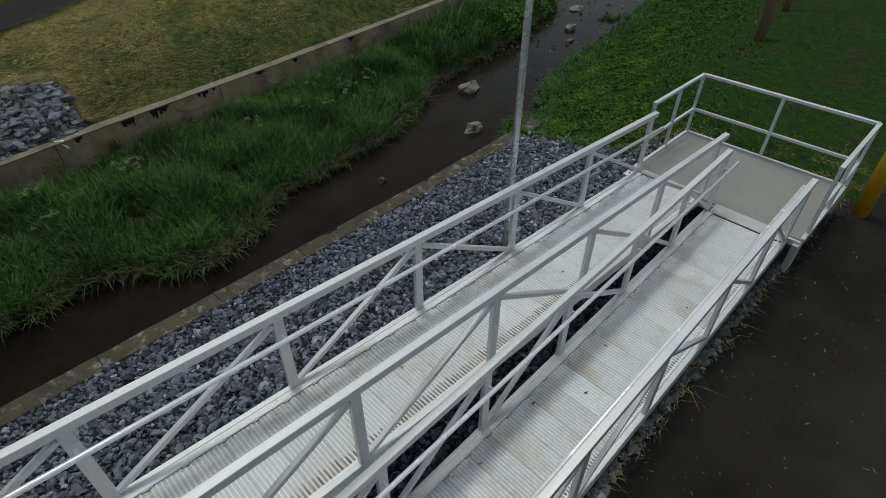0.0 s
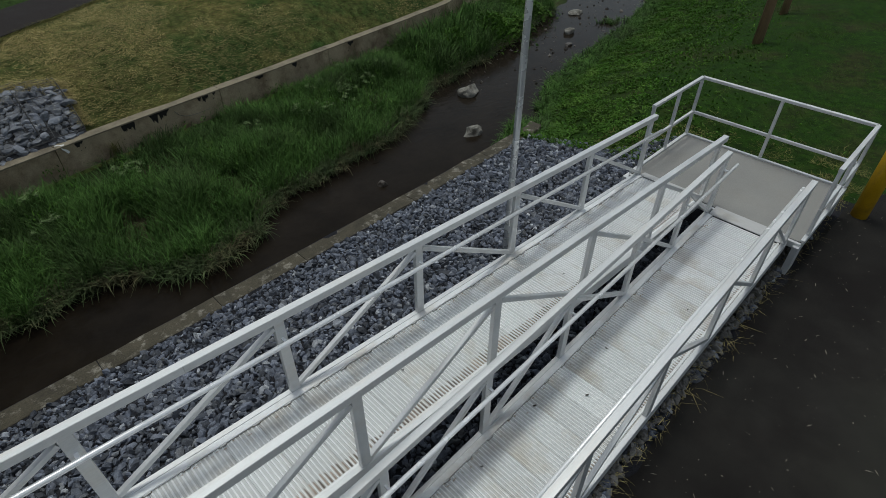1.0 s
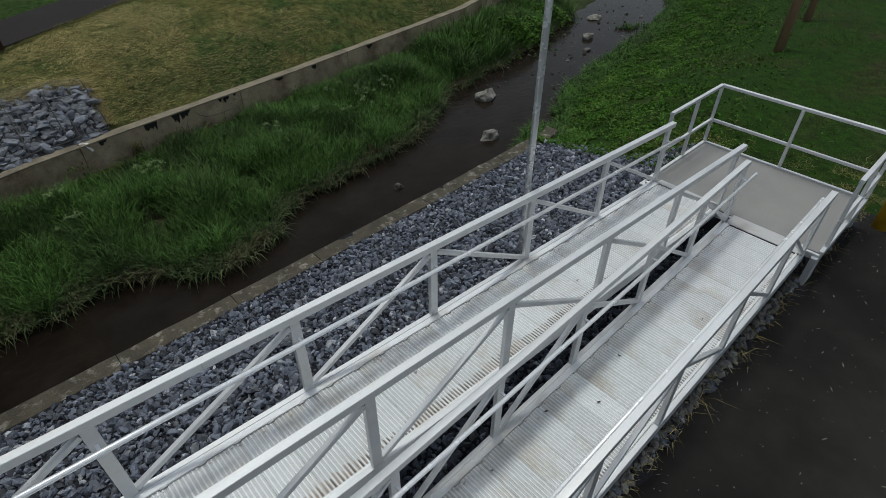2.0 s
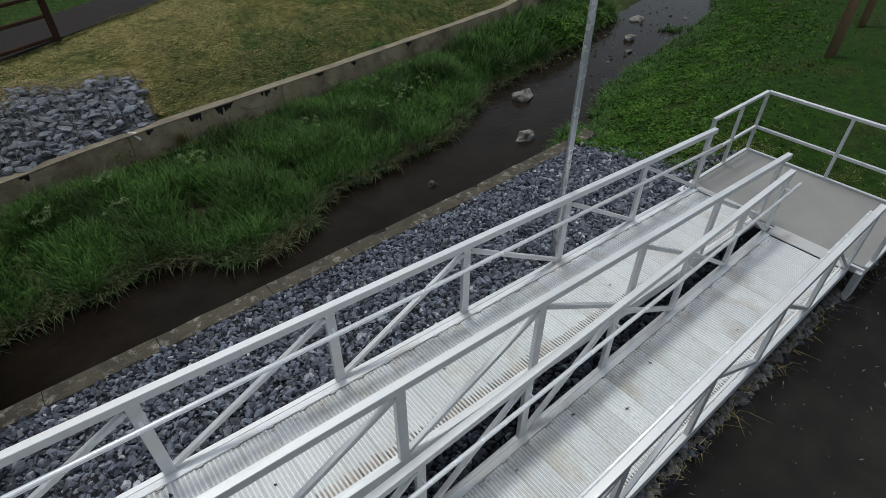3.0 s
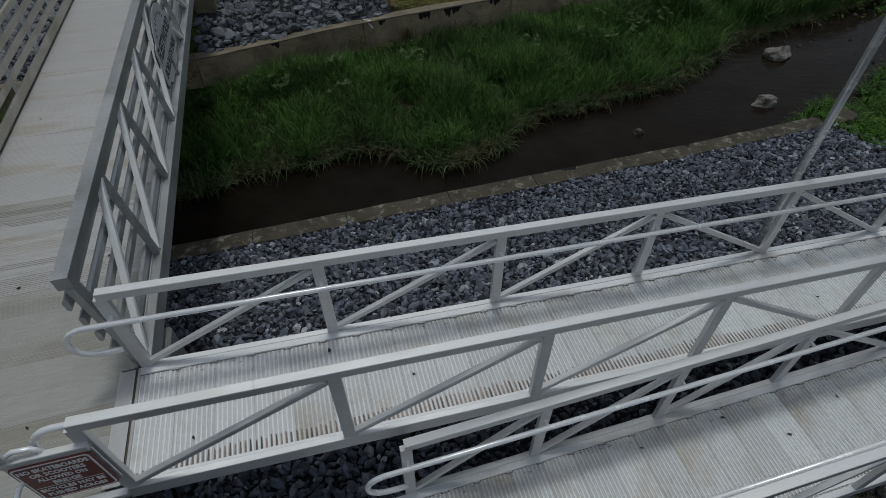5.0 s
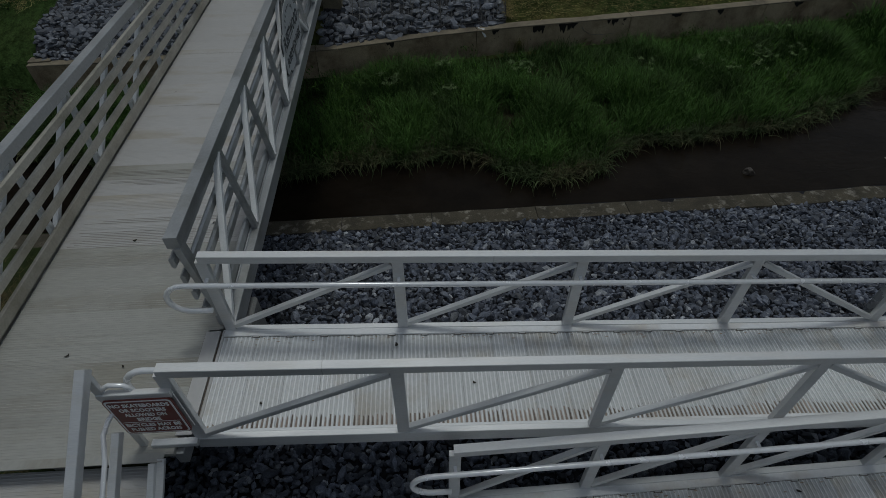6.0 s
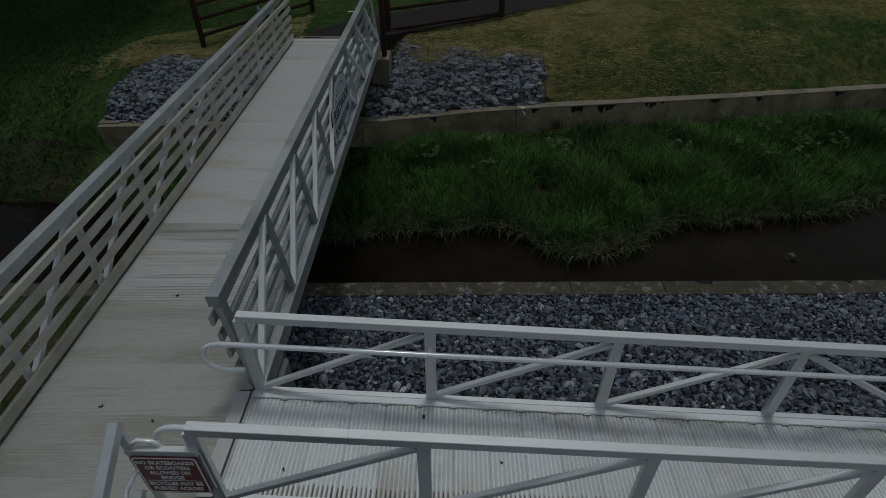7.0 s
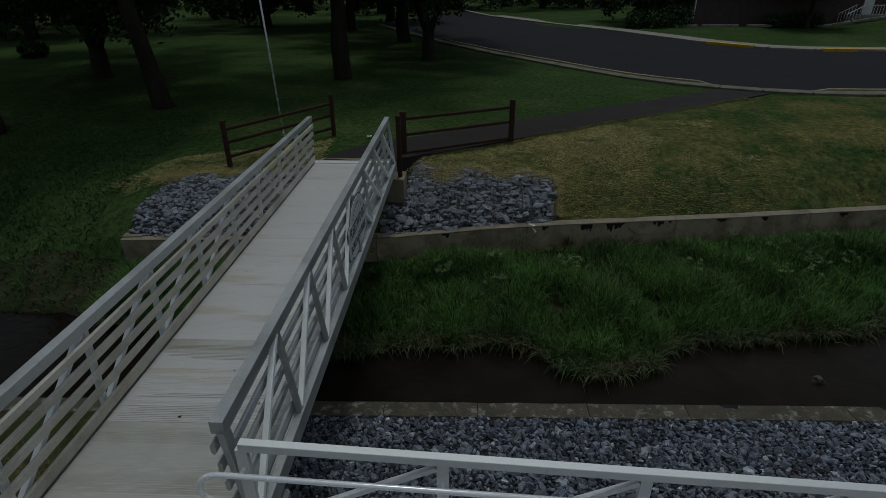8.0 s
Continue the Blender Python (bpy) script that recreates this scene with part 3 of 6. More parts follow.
def far_wall():
    ob = thing("stream_wall", (4, 10.5, WALL_Z), "weathered concrete retaining wall with dark seep stains", "retaining wall", kind="structure")
    cuts = [-7.2, -4.0, -0.6, 3.4, 7.6, 11.6, 15.6, 19.6, 24, 30]
    for a, b in zip(cuts, cuts[1:]):
        bm = bmesh.new()
        prev = None
        for x in np.linspace(a + 0.008, b - 0.008, 9):
            y = float(wall_y(x))
            t = WALL_Z - 0.01 + 0.012 * noise.noise((x, 1, 0))
            ring = [bm.verts.new(v) for v in ((x, y + 0.24, t - 0.4), (x, y + 0.24, t), (x, y + 0.22, t + 0.02), (x, y - 0.03, t + 0.02), (x, y - 0.05, t - 0.01), (x, y - 0.045, t - 0.14), (x, y - 0.04, t - 0.3), (x, y - 0.03, WATER_Z - 0.3))]
            if prev:
                for k in range(7):
                    bm.faces.new((prev[k], ring[k], ring[k + 1], prev[k + 1]))
            else:
                bm.faces.new(ring)
            prev = ring
        bm.faces.new(prev[::-1])
        bmesh.ops.recalc_face_normals(bm, faces=bm.faces)
        part("concrete_length", bm, WALL_CONCRETE, ob)
        bm = bmesh.new()
        for p, q in zip(np.linspace(a + 0.008, b - 0.008, 9)[:-1], np.linspace(a + 0.008, b - 0.008, 9)[1:]):
            zp, zq = (WALL_Z + 0.006 + 0.012 * noise.noise((v, 1, 0)) for v in (p, q))
            beam(bm, (p, float(wall_y(p)) + 0.094, zp), (q, float(wall_y(q)) + 0.094, zq), 0.3, 0.035, c=0.008)
        bmesh.ops.recalc_face_normals(bm, faces=bm.faces)
        part("coping", bm, CONCRETE_PALE, ob)
    # dark seep stains running down from the coping
    for x, w, h in ((5.05, 0.34, 0.3), (5.85, 0.55, 0.36), (6.98, 0.12, 0.12), (7.15, 0.2, 0.2), (7.42, 0.1, 0.12), (3.9, 0.2, 0.16), (8.9, 0.3, 0.14), (10.2, 0.2, 0.16), (1.2, 0.2, 0.2), (12.6, 0.3, 0.2)):
        bm = bmesh.new()
        n = max(6, int(w / 0.018))
        cols = []
        for k in range(n + 1):
            u = k / n
            px = x + (u - 0.5) * w
            d = h * math.sin(math.pi * u) ** 0.5 * max(0.12, 0.62 + 0.75 * noise.noise((px * 9, h, 1)) + 0.5 * noise.noise((px * 27, 3, h)))
            py = float(wall_y(px)) - 0.057
            cols.append((bm.verts.new((px, py, WALL_Z - 0.012)), bm.verts.new((px, py + 0.004, WALL_Z - 0.015 - d))))
        for a, b in zip(cols, cols[1:]):
            bm.faces.new((a[0], b[0], b[1], a[1]))
        for k in range(3):
            px, pz, q = x + random.gauss(0, 0.4) * w, WALL_Z - 0.05 - random.random() * h * 1.2, random.uniform(0.006, 0.014)
            py = float(wall_y(px)) - 0.056
            bm.faces.new([bm.verts.new((px + q * math.cos(t) * random.uniform(0.6, 1.2), py, pz + q * 1.5 * math.sin(t) * random.uniform(0.6, 1.2))) for t in np.linspace(0, math.tau, 8)[:-1]])
        part("seep_stain", bm, STAIN, ob)
    # rounded wing at the wall's end
    bm = bmesh.new()
    bmesh.ops.create_cube(bm, size=1, matrix=pose(-7.0, 9.75, WALL_Z - 0.42, 0, 0, 5) @ Matrix.Diagonal((0.7, 1.1, 0.95, 1)))
    bmesh.ops.bevel(bm, geom=bm.edges[:], offset=0.1, segments=3, affect="EDGES")
    part("wing_block", bm, CONCRETE_PALE, ob)


far_wall()


def water():
    verts, faces = [], []
    xs = np.linspace(-40, 60, 120)
    for x in xs:
        for k in range(5):
            y = near_y(x) + 0.005 + (bank_y(x) + 0.5 - near_y(x)) * k / 4
            verts.append((x, y, WATER_Z))
    for i in range(len(xs) - 1):
        for k in range(4):
            a = i * 5 + k
            faces.append((a, a + 5, a + 6, a + 1))
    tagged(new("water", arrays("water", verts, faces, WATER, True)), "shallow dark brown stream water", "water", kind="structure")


water()


# ---- aluminium ramps ----
def ribbed_plank(name, length, width, ribs, mat, thick=0.045, rib=0.007, gap=0.0008):
    """A deck plank lying along y, centred, its ribs running along it; top at z = 0."""
    bm = bmesh.new()
    prof = [(-width / 2 + gap, -thick), (-width / 2 + gap, -rib)]
    p = (width - 0.008) / ribs
    for k in range(ribs):
        x = -width / 2 + 0.004 + k * p
        prof += [(x + p * 0.28, -rib), (x + p * 0.35, 0), (x + p * 0.62, 0), (x + p * 0.69, -rib)]
    prof += [(width / 2 - gap, -rib), (width / 2 - gap, -thick)]
    a = [bm.verts.new((x, -length / 2, z)) for x, z in prof]
    b = [bm.verts.new((x, length / 2, z)) for x, z in prof]
    for i in range(len(prof) - 1):
        bm.faces.new((a[i], a[i + 1], b[i + 1], b[i]))
    bm.faces.new(a[::-1])
    bm.faces.new(b)
    bm.faces.new((a[0], b[0], b[-1], a[-1]))
    bmesh.ops.recalc_face_normals(bm, faces=bm.faces)
    for f in bm.faces:                                   # groove floors darker: dirt, plus the ribs' sunlit contrast put into the colour
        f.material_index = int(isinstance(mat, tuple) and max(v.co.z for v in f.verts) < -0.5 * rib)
    return mesh_of(name, bm, mat)


RAIL_H = 1.02
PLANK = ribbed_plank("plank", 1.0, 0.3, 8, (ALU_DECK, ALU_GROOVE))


def guardrail(owner, xs, y, zf, out, rises, hz=0.755, looped=False, joint=None, shift=0.018, past=0.055):
    """A welded guard along x on one edge of a ramp. zf(x): deck height; out: +1 when its outer side faces +y."""
    x0, x1 = xs[0], xs[-1]
    yc = y + out * shift
    bm = bmesh.new()
    beam(bm, (x0 - 0.01, yc, zf(x0) + RAIL_H - 0.04), (x1 + past, yc, zf(x1) + RAIL_H - 0.04), 0.076, 0.08)
    bmesh.ops.recalc_face_normals(bm, faces=bm.faces)
    g = part("guardrail", bm, ALU, owner, "welded aluminium guardrail with square top rail")
    part("bottom_rail", bar((x0 - 0.05, yc + out * 0.004, zf(x0) - 0.055), (x1 + 0.05, yc + out * 0.004, zf(x1) - 0.055), 0.058, 0.15), ALU, g)
    for x in xs:
        part("post", bar((x, yc, zf(x) + 0.018), (x, yc, zf(x) + RAIL_H - 0.078), 0.05, 0.098, (1, 0, 0)), ALU, g)
    for i, (a, b) in enumerate(zip(xs, xs[1:])):
        lo, hi = (a, b) if i < rises else (b, a)
        s = 1 if hi > lo else -1
        p = Vector((lo + s * 0.05, yc, zf(lo) + 0.06))
        q = Vector((hi - s * 0.05, yc, zf(hi) + RAIL_H - 0.13))
        part("diagonal", bar(p, q, 0.05, 0.05), ALU, g)
    if joint:
        part("weld_sleeve", bar((joint - 0.0035, yc, zf(joint) + RAIL_H - 0.04), (joint + 0.0035, yc, zf(joint) + RAIL_H - 0.04), 0.078, 0.082), WELD, g)
    yh = y - out * 0.088
    r = 0.025
    pts = []
    if looped:
        pts += [(x0 - 0.03, yh, zf(x0) + 0.42)] + [(x0 - 0.185 - 0.18 * math.sin(a), yh, zf(x0) + (hz + 0.42) / 2 - (hz - 0.42) / 2 * math.cos(a)) for a in np.linspace(0, math.pi, 11)]
    else:
        pts.append((x0 - 0.03, yh, zf(x0) + hz))
    pts.append((x1 + 0.24, yh, zf(x1 + 0.24) + hz))
    part("handrail", pipe(pts, r), STEEL, g, "round tube handrail", smooth=True)
    for x in xs:
        part("handrail_bracket", bar((x, y, zf(x) + hz - 0.01), (x, yh, zf(x) + hz - 0.012), 0.03, 0.02), STEEL, g)
    return g


def ramp(name, x0, x1, y0, y1, zf, label):
    """A ramp's body: edge beams and ribbed planks between y0 (near) and y1."""
    ob = thing(name, ((x0 + x1) / 2, (y0 + y1) / 2, zf((x0 + x1) / 2) - 0.15), label, "ramp", "access ramps")
    bm = bmesh.new()
    for y in (y0 + 0.12, (y0 + y1) / 2, y1 - 0.12):
        beam(bm, (x0, y, zf(x0) - 0.1), (x1, y, zf(x1) - 0.1), 0.06, 0.11)
    for x in np.arange(x0 + 0.05, x1, 1.6):
        beam(bm, (x, y0 + 0.02, zf(x) - 0.12), (x, y1 - 0.02, zf(x) - 0.12), 0.06, 0.07)
    bmesh.ops.recalc_face_normals(bm, faces=bm.faces)
    deck = part("deck_frame", bm, ALU, ob)
    n = int(round((x1 - x0) / 0.3185))
    w = (x1 - x0) / n
    tilt = -math.atan2(zf(x1) - zf(x0), x1 - x0)
    for k in range(n):
        x = x0 + (k + 0.5) * w
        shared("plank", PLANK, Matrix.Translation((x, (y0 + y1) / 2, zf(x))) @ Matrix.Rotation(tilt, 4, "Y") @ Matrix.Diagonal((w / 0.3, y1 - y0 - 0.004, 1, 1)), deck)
    part("edge_strip", bar((x0, y1 - 0.040, zf(x0) + 0.004), (x1, y1 - 0.040, zf(x1) + 0.004), 0.072, 0.02, c=0.004), ALU_DECK, ob)
    part("edge_strip", bar((x0, y0 + 0.034, zf(x0) + 0.002), (x1, y0 + 0.034, zf(x1) + 0.002), 0.03, 0.016, c=0.004), ALU_DECK, ob)
    clip = mesh_of("plank_clip", bar((-0.03, 0, 0.005), (0.03, 0, 0.005), 0.016, 0.008, c=0.003), WELD)
    for k in range(0, n):
        x = x0 + (k + 0.97) * w
        for y in (y1 - 0.081,):
            shared("plank_clip", clip, (x, y, zf(x)), deck)
    bm = bmesh.new()
    p = (w - 0.008) / 8
    for k in range(n * 8):
        g = noise.noise((k * 0.05, y0, 3)) + 0.5 * noise.noise((k * 0.9, y0, 7))
        ln = (0.10 + 0.05 * g + 0.03 * random.random()) * min(1.0, 0.25 + k / 24) * (0.3 if zf is z_low else 1.0)
        if ln < 0.025:
            continue
        x = x0 + (k // 8) * w + 0.004 + (k % 8) * p
        bm.faces.new([bm.verts.new((xx, yy, zf(xx) - 0.0058)) for xx, yy in ((x - 0.009, y0 + 0.046), (x + 0.009, y0 + 0.046), (x + 0.006, y0 + 0.05 + ln * random.uniform(0.75, 1)), (x - 0.006, y0 + 0.05 + ln))])
    tagged(part("groove_grime", bm, GRIME, ob), kind="stuff")
    # a broken line of dirt along the row of clips, with a dark rim at each clip
    bm = bmesh.new()
    x = x0 + 0.02
    while x < x1 - 0.1:
        ln, q, dy = random.uniform(0.03, 0.2), random.uniform(0.0012, 0.0035), random.uniform(-0.003, 0.003)
        e = min(x + ln, x1)
        bm.faces.new([bm.verts.new((u, y1 - 0.0805 + dy + v, zf(u) + 0.0022)) for u, v in ((x, -q * 0.4), (e, -q), (e, q * 0.5), (x, q))])
        x = e + random.choice((0.0, 0.0, 0.03, 0.08)) * random.random()
    for k in range(n):
        x = x0 + (k + 0.97) * w
        bm.faces.new([bm.verts.new((x + u, y1 - 0.081 + v, zf(x + u) + 0.0026)) for u, v in ((-0.037, -0.012), (0.037, -0.0125), (0.038, 0.012), (-0.036, 0.0125))])
    tagged(part("seam_dirt", bm, SEAM_DIRT_AND_GAP, ob), kind="stuff")
    # brown specks along the row of clips
    bm = bmesh.new()
    for k in range(n * 5):
        if noise.noise((k * 0.11, y1, 1)) < -0.1:
            continue
        x, y = x0 + 0.05 + (x1 - x0 - 0.1) * random.random(), y1 - 0.092 - abs(random.gauss(0, 0.03))
        a, c = random.uniform(0.004, 0.02), random.uniform(0.002, 0.005)
        bm.faces.new([bm.verts.new((x + u, y + v, zf(x + u) + 0.0018)) for u, v in ((-a, -c), (a * 0.6, -c * 1.4), (a, c), (-a * 0.7, c * 1.2))])
    tagged(part("rust_specks", bm, RUST, ob), kind="stuff")
    return ob


S1, S2 = 0.0565, 0.058
LAND_Z = -0.593


def z_up(x):
    return -S1 * x


def z_low(x):
    return LAND_Z + S2 * (x - 9.6)


UP_XS = [-0.06 + 1.625 * i for i in range(6)] + [9.78]
LOW_XS = [1.98, 3.2, 4.5, 5.83, 7.2, 8.45, 9.58]
Y_P, Y_Q, Y_R, Y_S = 0.0, -1.054, -1.293, -2.36

upper = ramp("upper_ramp", -0.13, 9.7435, Y_Q, Y_P, z_up, "pale mill-finish aluminium ramp with ribbed plank deck")
guardrail(upper, UP_XS, Y_P, z_up, 1, 3, looped=True, joint=2.39, past=0.13)
guardrail(upper, UP_XS, Y_Q, z_up, -1, 3, hz=0.85, looped=True, joint=1.05, shift=0.004, past=0.2)
lower = ramp("lower_ramp", 1.66, 9.54, Y_S, Y_R, z_low, "pale aluminium switchback ramp descending to the asphalt")
guardrail(lower, LOW_XS, Y_R, z_low, 1, 3, looped=True)
guardrail(lower, LOW_XS, Y_S, z_low, -1, 3)
# hinge plate at the bridge and foot plate on the asphalt
hinge = part("hinge_plate", bar((-0.29, Y_Q / 2, 0.010), (-0.155, Y_Q / 2, 0.010), abs(Y_Q) - 0.02, 0.010, c=0.002), ALU_BRIDGE, upper)
# dark strips paint the shade of the open gaps beside the hinge plate
for x, w in ((-0.293, 0.005), (-0.146, 0.008)):
    part("hinge_dirt", bar((x, Y_Q + 0.02, 0.0045), (x, Y_P - 0.02, 0.0045), w, 0.006), SEAM_DIRT_AND_GAP, hinge)
part("hinge_tube", pipe([(-0.122, Y_Q + 0.02, 0.010), (-0.122, Y_P - 0.02, 0.010)], 0.014), ALU_BRIDGE, upper)
part("foot_plate", bar((1.1, (Y_R + Y_S) / 2, LOT_Z + 0.04), (1.72, (Y_R + Y_S) / 2, z_low(1.7) - 0.01), 1.02, 0.012), ALU, lower)


def landing():
    x0, x1, y0, y1, z = 9.8, 11.82, -2.555, 0.15, LAND_Z
    ob = thing("landing_platform", ((x0 + x1) / 2, (y0 + y1) / 2, LOT_Z), "aluminium landing platform with grey plate floor", "platform")
    bm = bmesh.new()
    beam(bm, (x0, (y0 + y1) / 2, z - 0.02), (x1, (y0 + y1) / 2, z - 0.02), y1 - y0, 0.04, c=0.004)
    bmesh.ops.recalc_face_normals(bm, faces=bm.faces)
    part("floor_plate", bm, PLATE, ob, "dull grey metal floor plate")
    bm = bmesh.new()
    for a, b in (((x0, y0, z), (x1, y0, z)), ((x0, y1, z), (x1, y1, z)), ((x1, y0, z), (x1, y1, z))):
        beam(bm, (a[0], a[1], z - 0.03), (b[0], b[1], z - 0.03), 0.055, 0.12)
    beam(bm, (x0 - 0.03, y0, z - 0.06), (x0 - 0.03, y1, z - 0.06), 0.05, 0.1)
    bmesh.ops.recalc_face_normals(bm, faces=bm.faces)
    part("toe_board", bm, ALU, ob)
    for pts in (((x1, y0), (x1, (y0 + y1) / 2), (x1, y1)), ((x0 + 0.28, y1), (x0 + 1.17, y1)), ((x0 + 0.2, y0), (x0 + 1.1, y0))):
        for x, y in pts:
            part("post", bar((x, y, z + 0.05), (x, y, z + 1.085), 0.05, 0.05, (1, 0, 0)), ALU, ob)
    for a, b in (((x1, y0), (x1, y1)), ((x0 + 0.25, y1), (x1, y1)), ((x0 + 0.16, y0), (x1, y0))):
        part("top_rail", bar((*a, z + 1.1), (*b, z + 1.1), 0.06, 0.05), ALU, ob)
        part("mid_rail", bar((*a, z + 0.455), (*b, z + 0.455), 0.045, 0.05), ALU, ob)
    for x in (x0 + 0.03, x1):
        for y in (y0, y1):
            zz = float(ground_z(x, y))
            part("leg", bar((x, y + 0.03, z - 0.05), (x, y + 0.03, zz - 0.05), 0.08, 0.3 if x < 10 else 0.1, (1, 0, 0)), ALU, ob)
    part("hinge_plate", bar((9.545, (Y_R + Y_S) / 2, z + 0.008), (9.82, (Y_R + Y_S) / 2, z + 0.008), 1.02, 0.012), ALU_BRIDGE, ob)
    part("hinge_plate", bar((9.75, Y_Q / 2, z_up(9.75) + 0.006), (9.95, Y_Q / 2, z + 0.008), 1.0, 0.012), ALU_BRIDGE, ob)


landing()


# ---- bridge ----
BY0, BY1 = -1.2, 10.62                               # deck ends


def bridge():
    ob = thing("footbridge", (-1.3, 5, 0), "weathered aluminium truss footbridge across the stream", "bridge")
    bm = bmesh.new()
    for x in (-2.3, -1.3, -0.3):
        beam(bm, (x, BY0 + 0.02, -0.13), (x, BY1, -0.13), 0.08, 0.16)
    for y in np.arange(0.1, BY1, 1.32):
        beam(bm, (-2.4, y, -0.17), (-0.1, y, -0.17), 0.07, 0.1)
    bmesh.ops.recalc_face_normals(bm, faces=bm.faces)
    deck = part("deck_frame", bm, ALU_TRUSS, ob)
    n = 39
    w = (BY1 - BY0) / n
    x0, x1 = -2.22, -0.19
    me = ribbed_plank("deck_plank", 1.0, 0.3, 11, ALU_BRIDGE, rib=0.0014, gap=0.0004)
    worn = ribbed_plank("deck_plank", 1.0, 0.3, 11, ALU_TRODDEN, rib=0.0014, gap=0.0004)
    for k in range(n):
        y = BY0 + (k + 0.5) * w
        xa = x1 if y > -0.1 else -0.32
        shared("plank", worn if y < 1.3 or 2.3 < y < 2.7 else me, Matrix.Translation(((x0 + xa) / 2, y, 0)) @ Matrix.Rotation(math.pi / 2, 4, "Z") @ Matrix.Diagonal((w / 0.3, xa - x0, 1, 1)), deck)
    bm = bmesh.new()
    for y0, k in ((1.22, 10), (1.62, 3), (2.32, 5), (2.52, 4), (4.2, 1), (5.9, 2)):
        for j in range(k):
            y = y0 + 0.027 * j + 0.004 * random.random()
            xa, xb = x0 + 0.05 + 0.5 * random.random() ** 2, (x1 if y > 0 else -0.32) - 0.05 - 0.7 * random.random() ** 2
            for c, d in zip(np.linspace(xa, xb, 7)[:-1], np.linspace(xa, xb, 7)[1:]):
                bm.faces.new([bm.verts.new((c, y - 0.003, 0.0012)), bm.verts.new((d + 0.002, y - 0.003, 0.0012)), bm.verts.new((d + 0.002, y + 0.002, 0.0012)), bm.verts.new((c, y + 0.003, 0.0012))])
    tagged(part("groove_grime", bm, GROOVE, ob), kind="stuff")
    bm = bmesh.new()
    for k in range(120):
        y = -1.1 + 0.027 * k
        if noise.noise((y * 1.3, 4, 2)) < -0.1 or random.random() < (0.65 if y < 0.8 else 0.25):
            continue
        xa, xb = x0 + 0.03 + 0.9 * random.random() ** 3, (x1 if y > 0 else -0.34) - 0.03 - 1.0 * random.random() ** 3
        bm.faces.new([bm.verts.new((c, y + d, 0.0008)) for c, d in ((xa, -0.0025), (xb, -0.0025), (xb, 0.0025), (xa, 0.0025))])
    tagged(part("worn_groove", bm, GROOVE_FAINT, ob), kind="stuff")
    part("end_plate", bar((-1.25, BY1 - 0.12, 0.008), (-1.25, BY1 + 0.12, 0.004), 2.1, 0.012), ALU, ob)
    ys = [0.06, 1.42, 2.74, 4.06, 5.38, 6.70, 8.02, 9.34, 10.58]
    for side, xc, lean, mat in ((1, -0.272, 0.06, ALU_TRUSS), (-1, -2.25, 0.0, ALU_STAINED)):
        yy = ys if side > 0 else [-1.22] + ys
        a, b = yy[0] - 0.04, yy[-1] + 0.04
        bm = bmesh.new()
        beam(bm, (xc, a, 1.145), (xc, b, 1.145), 0.112, 0.12)
        bmesh.ops.recalc_face_normals(bm, faces=bm.faces)
        t = part("truss", bm, ALU_TRUSS, ob, "aluminium truss side with wide top chord")
        xb = xc + side * (0.085 + lean)
        part("bottom_chord", bar((xb, a, -0.08), (xb, b, -0.08), 0.1, 0.22), mat, t)
        part("chord_bead", bar((xb - side * 0.04, a, 0.035), (xb - side * 0.04, b, 0.035), 0.014, 0.03), mat, t)
        for j, y in enumerate(yy):
            end = y in (yy[0], yy[-1])
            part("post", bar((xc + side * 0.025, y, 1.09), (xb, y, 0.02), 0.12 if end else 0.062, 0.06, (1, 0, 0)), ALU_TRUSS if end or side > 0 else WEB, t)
        mid = 5.3
        for p, q in zip(yy, yy[1:]):
            top, low = (q, p) if (p + q) / 2 < mid else (p, q)
            s = 1 if top > low else -1
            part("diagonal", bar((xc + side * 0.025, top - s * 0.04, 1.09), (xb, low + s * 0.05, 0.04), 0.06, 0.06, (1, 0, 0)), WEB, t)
        for z in (0.965, 0.76, 0.555, 0.35):
            xr = xc + side * (-0.058 + (0.06 + lean) * (1.1 - z))
            part("safety_rail", bar((xr, a - 0.05, z), (xr, b - 0.02, z), 0.042, 0.118, c=0.018), mat, t)
        part("toe_rail", bar((xb - side * (0.075 if side > 0 else 0.092), a + 0.02, 0.1), (xb - side * (0.075 if side > 0 else 0.092), b - 0.02, 0.1), 0.04, 0.15, c=0.012), mat, t)
        for yj in (2.45 if side > 0 else 2.3, 6.8):
            part("chord_joint", bar((xc, yj - 0.003, 1.145), (xc, yj + 0.003, 1.145), 0.114, 0.122), WELD, t)
    ob.rotation_euler = (0, 0, radians(0.5))             # the span stands slightly askew to the ramp
    return ob


bridge()


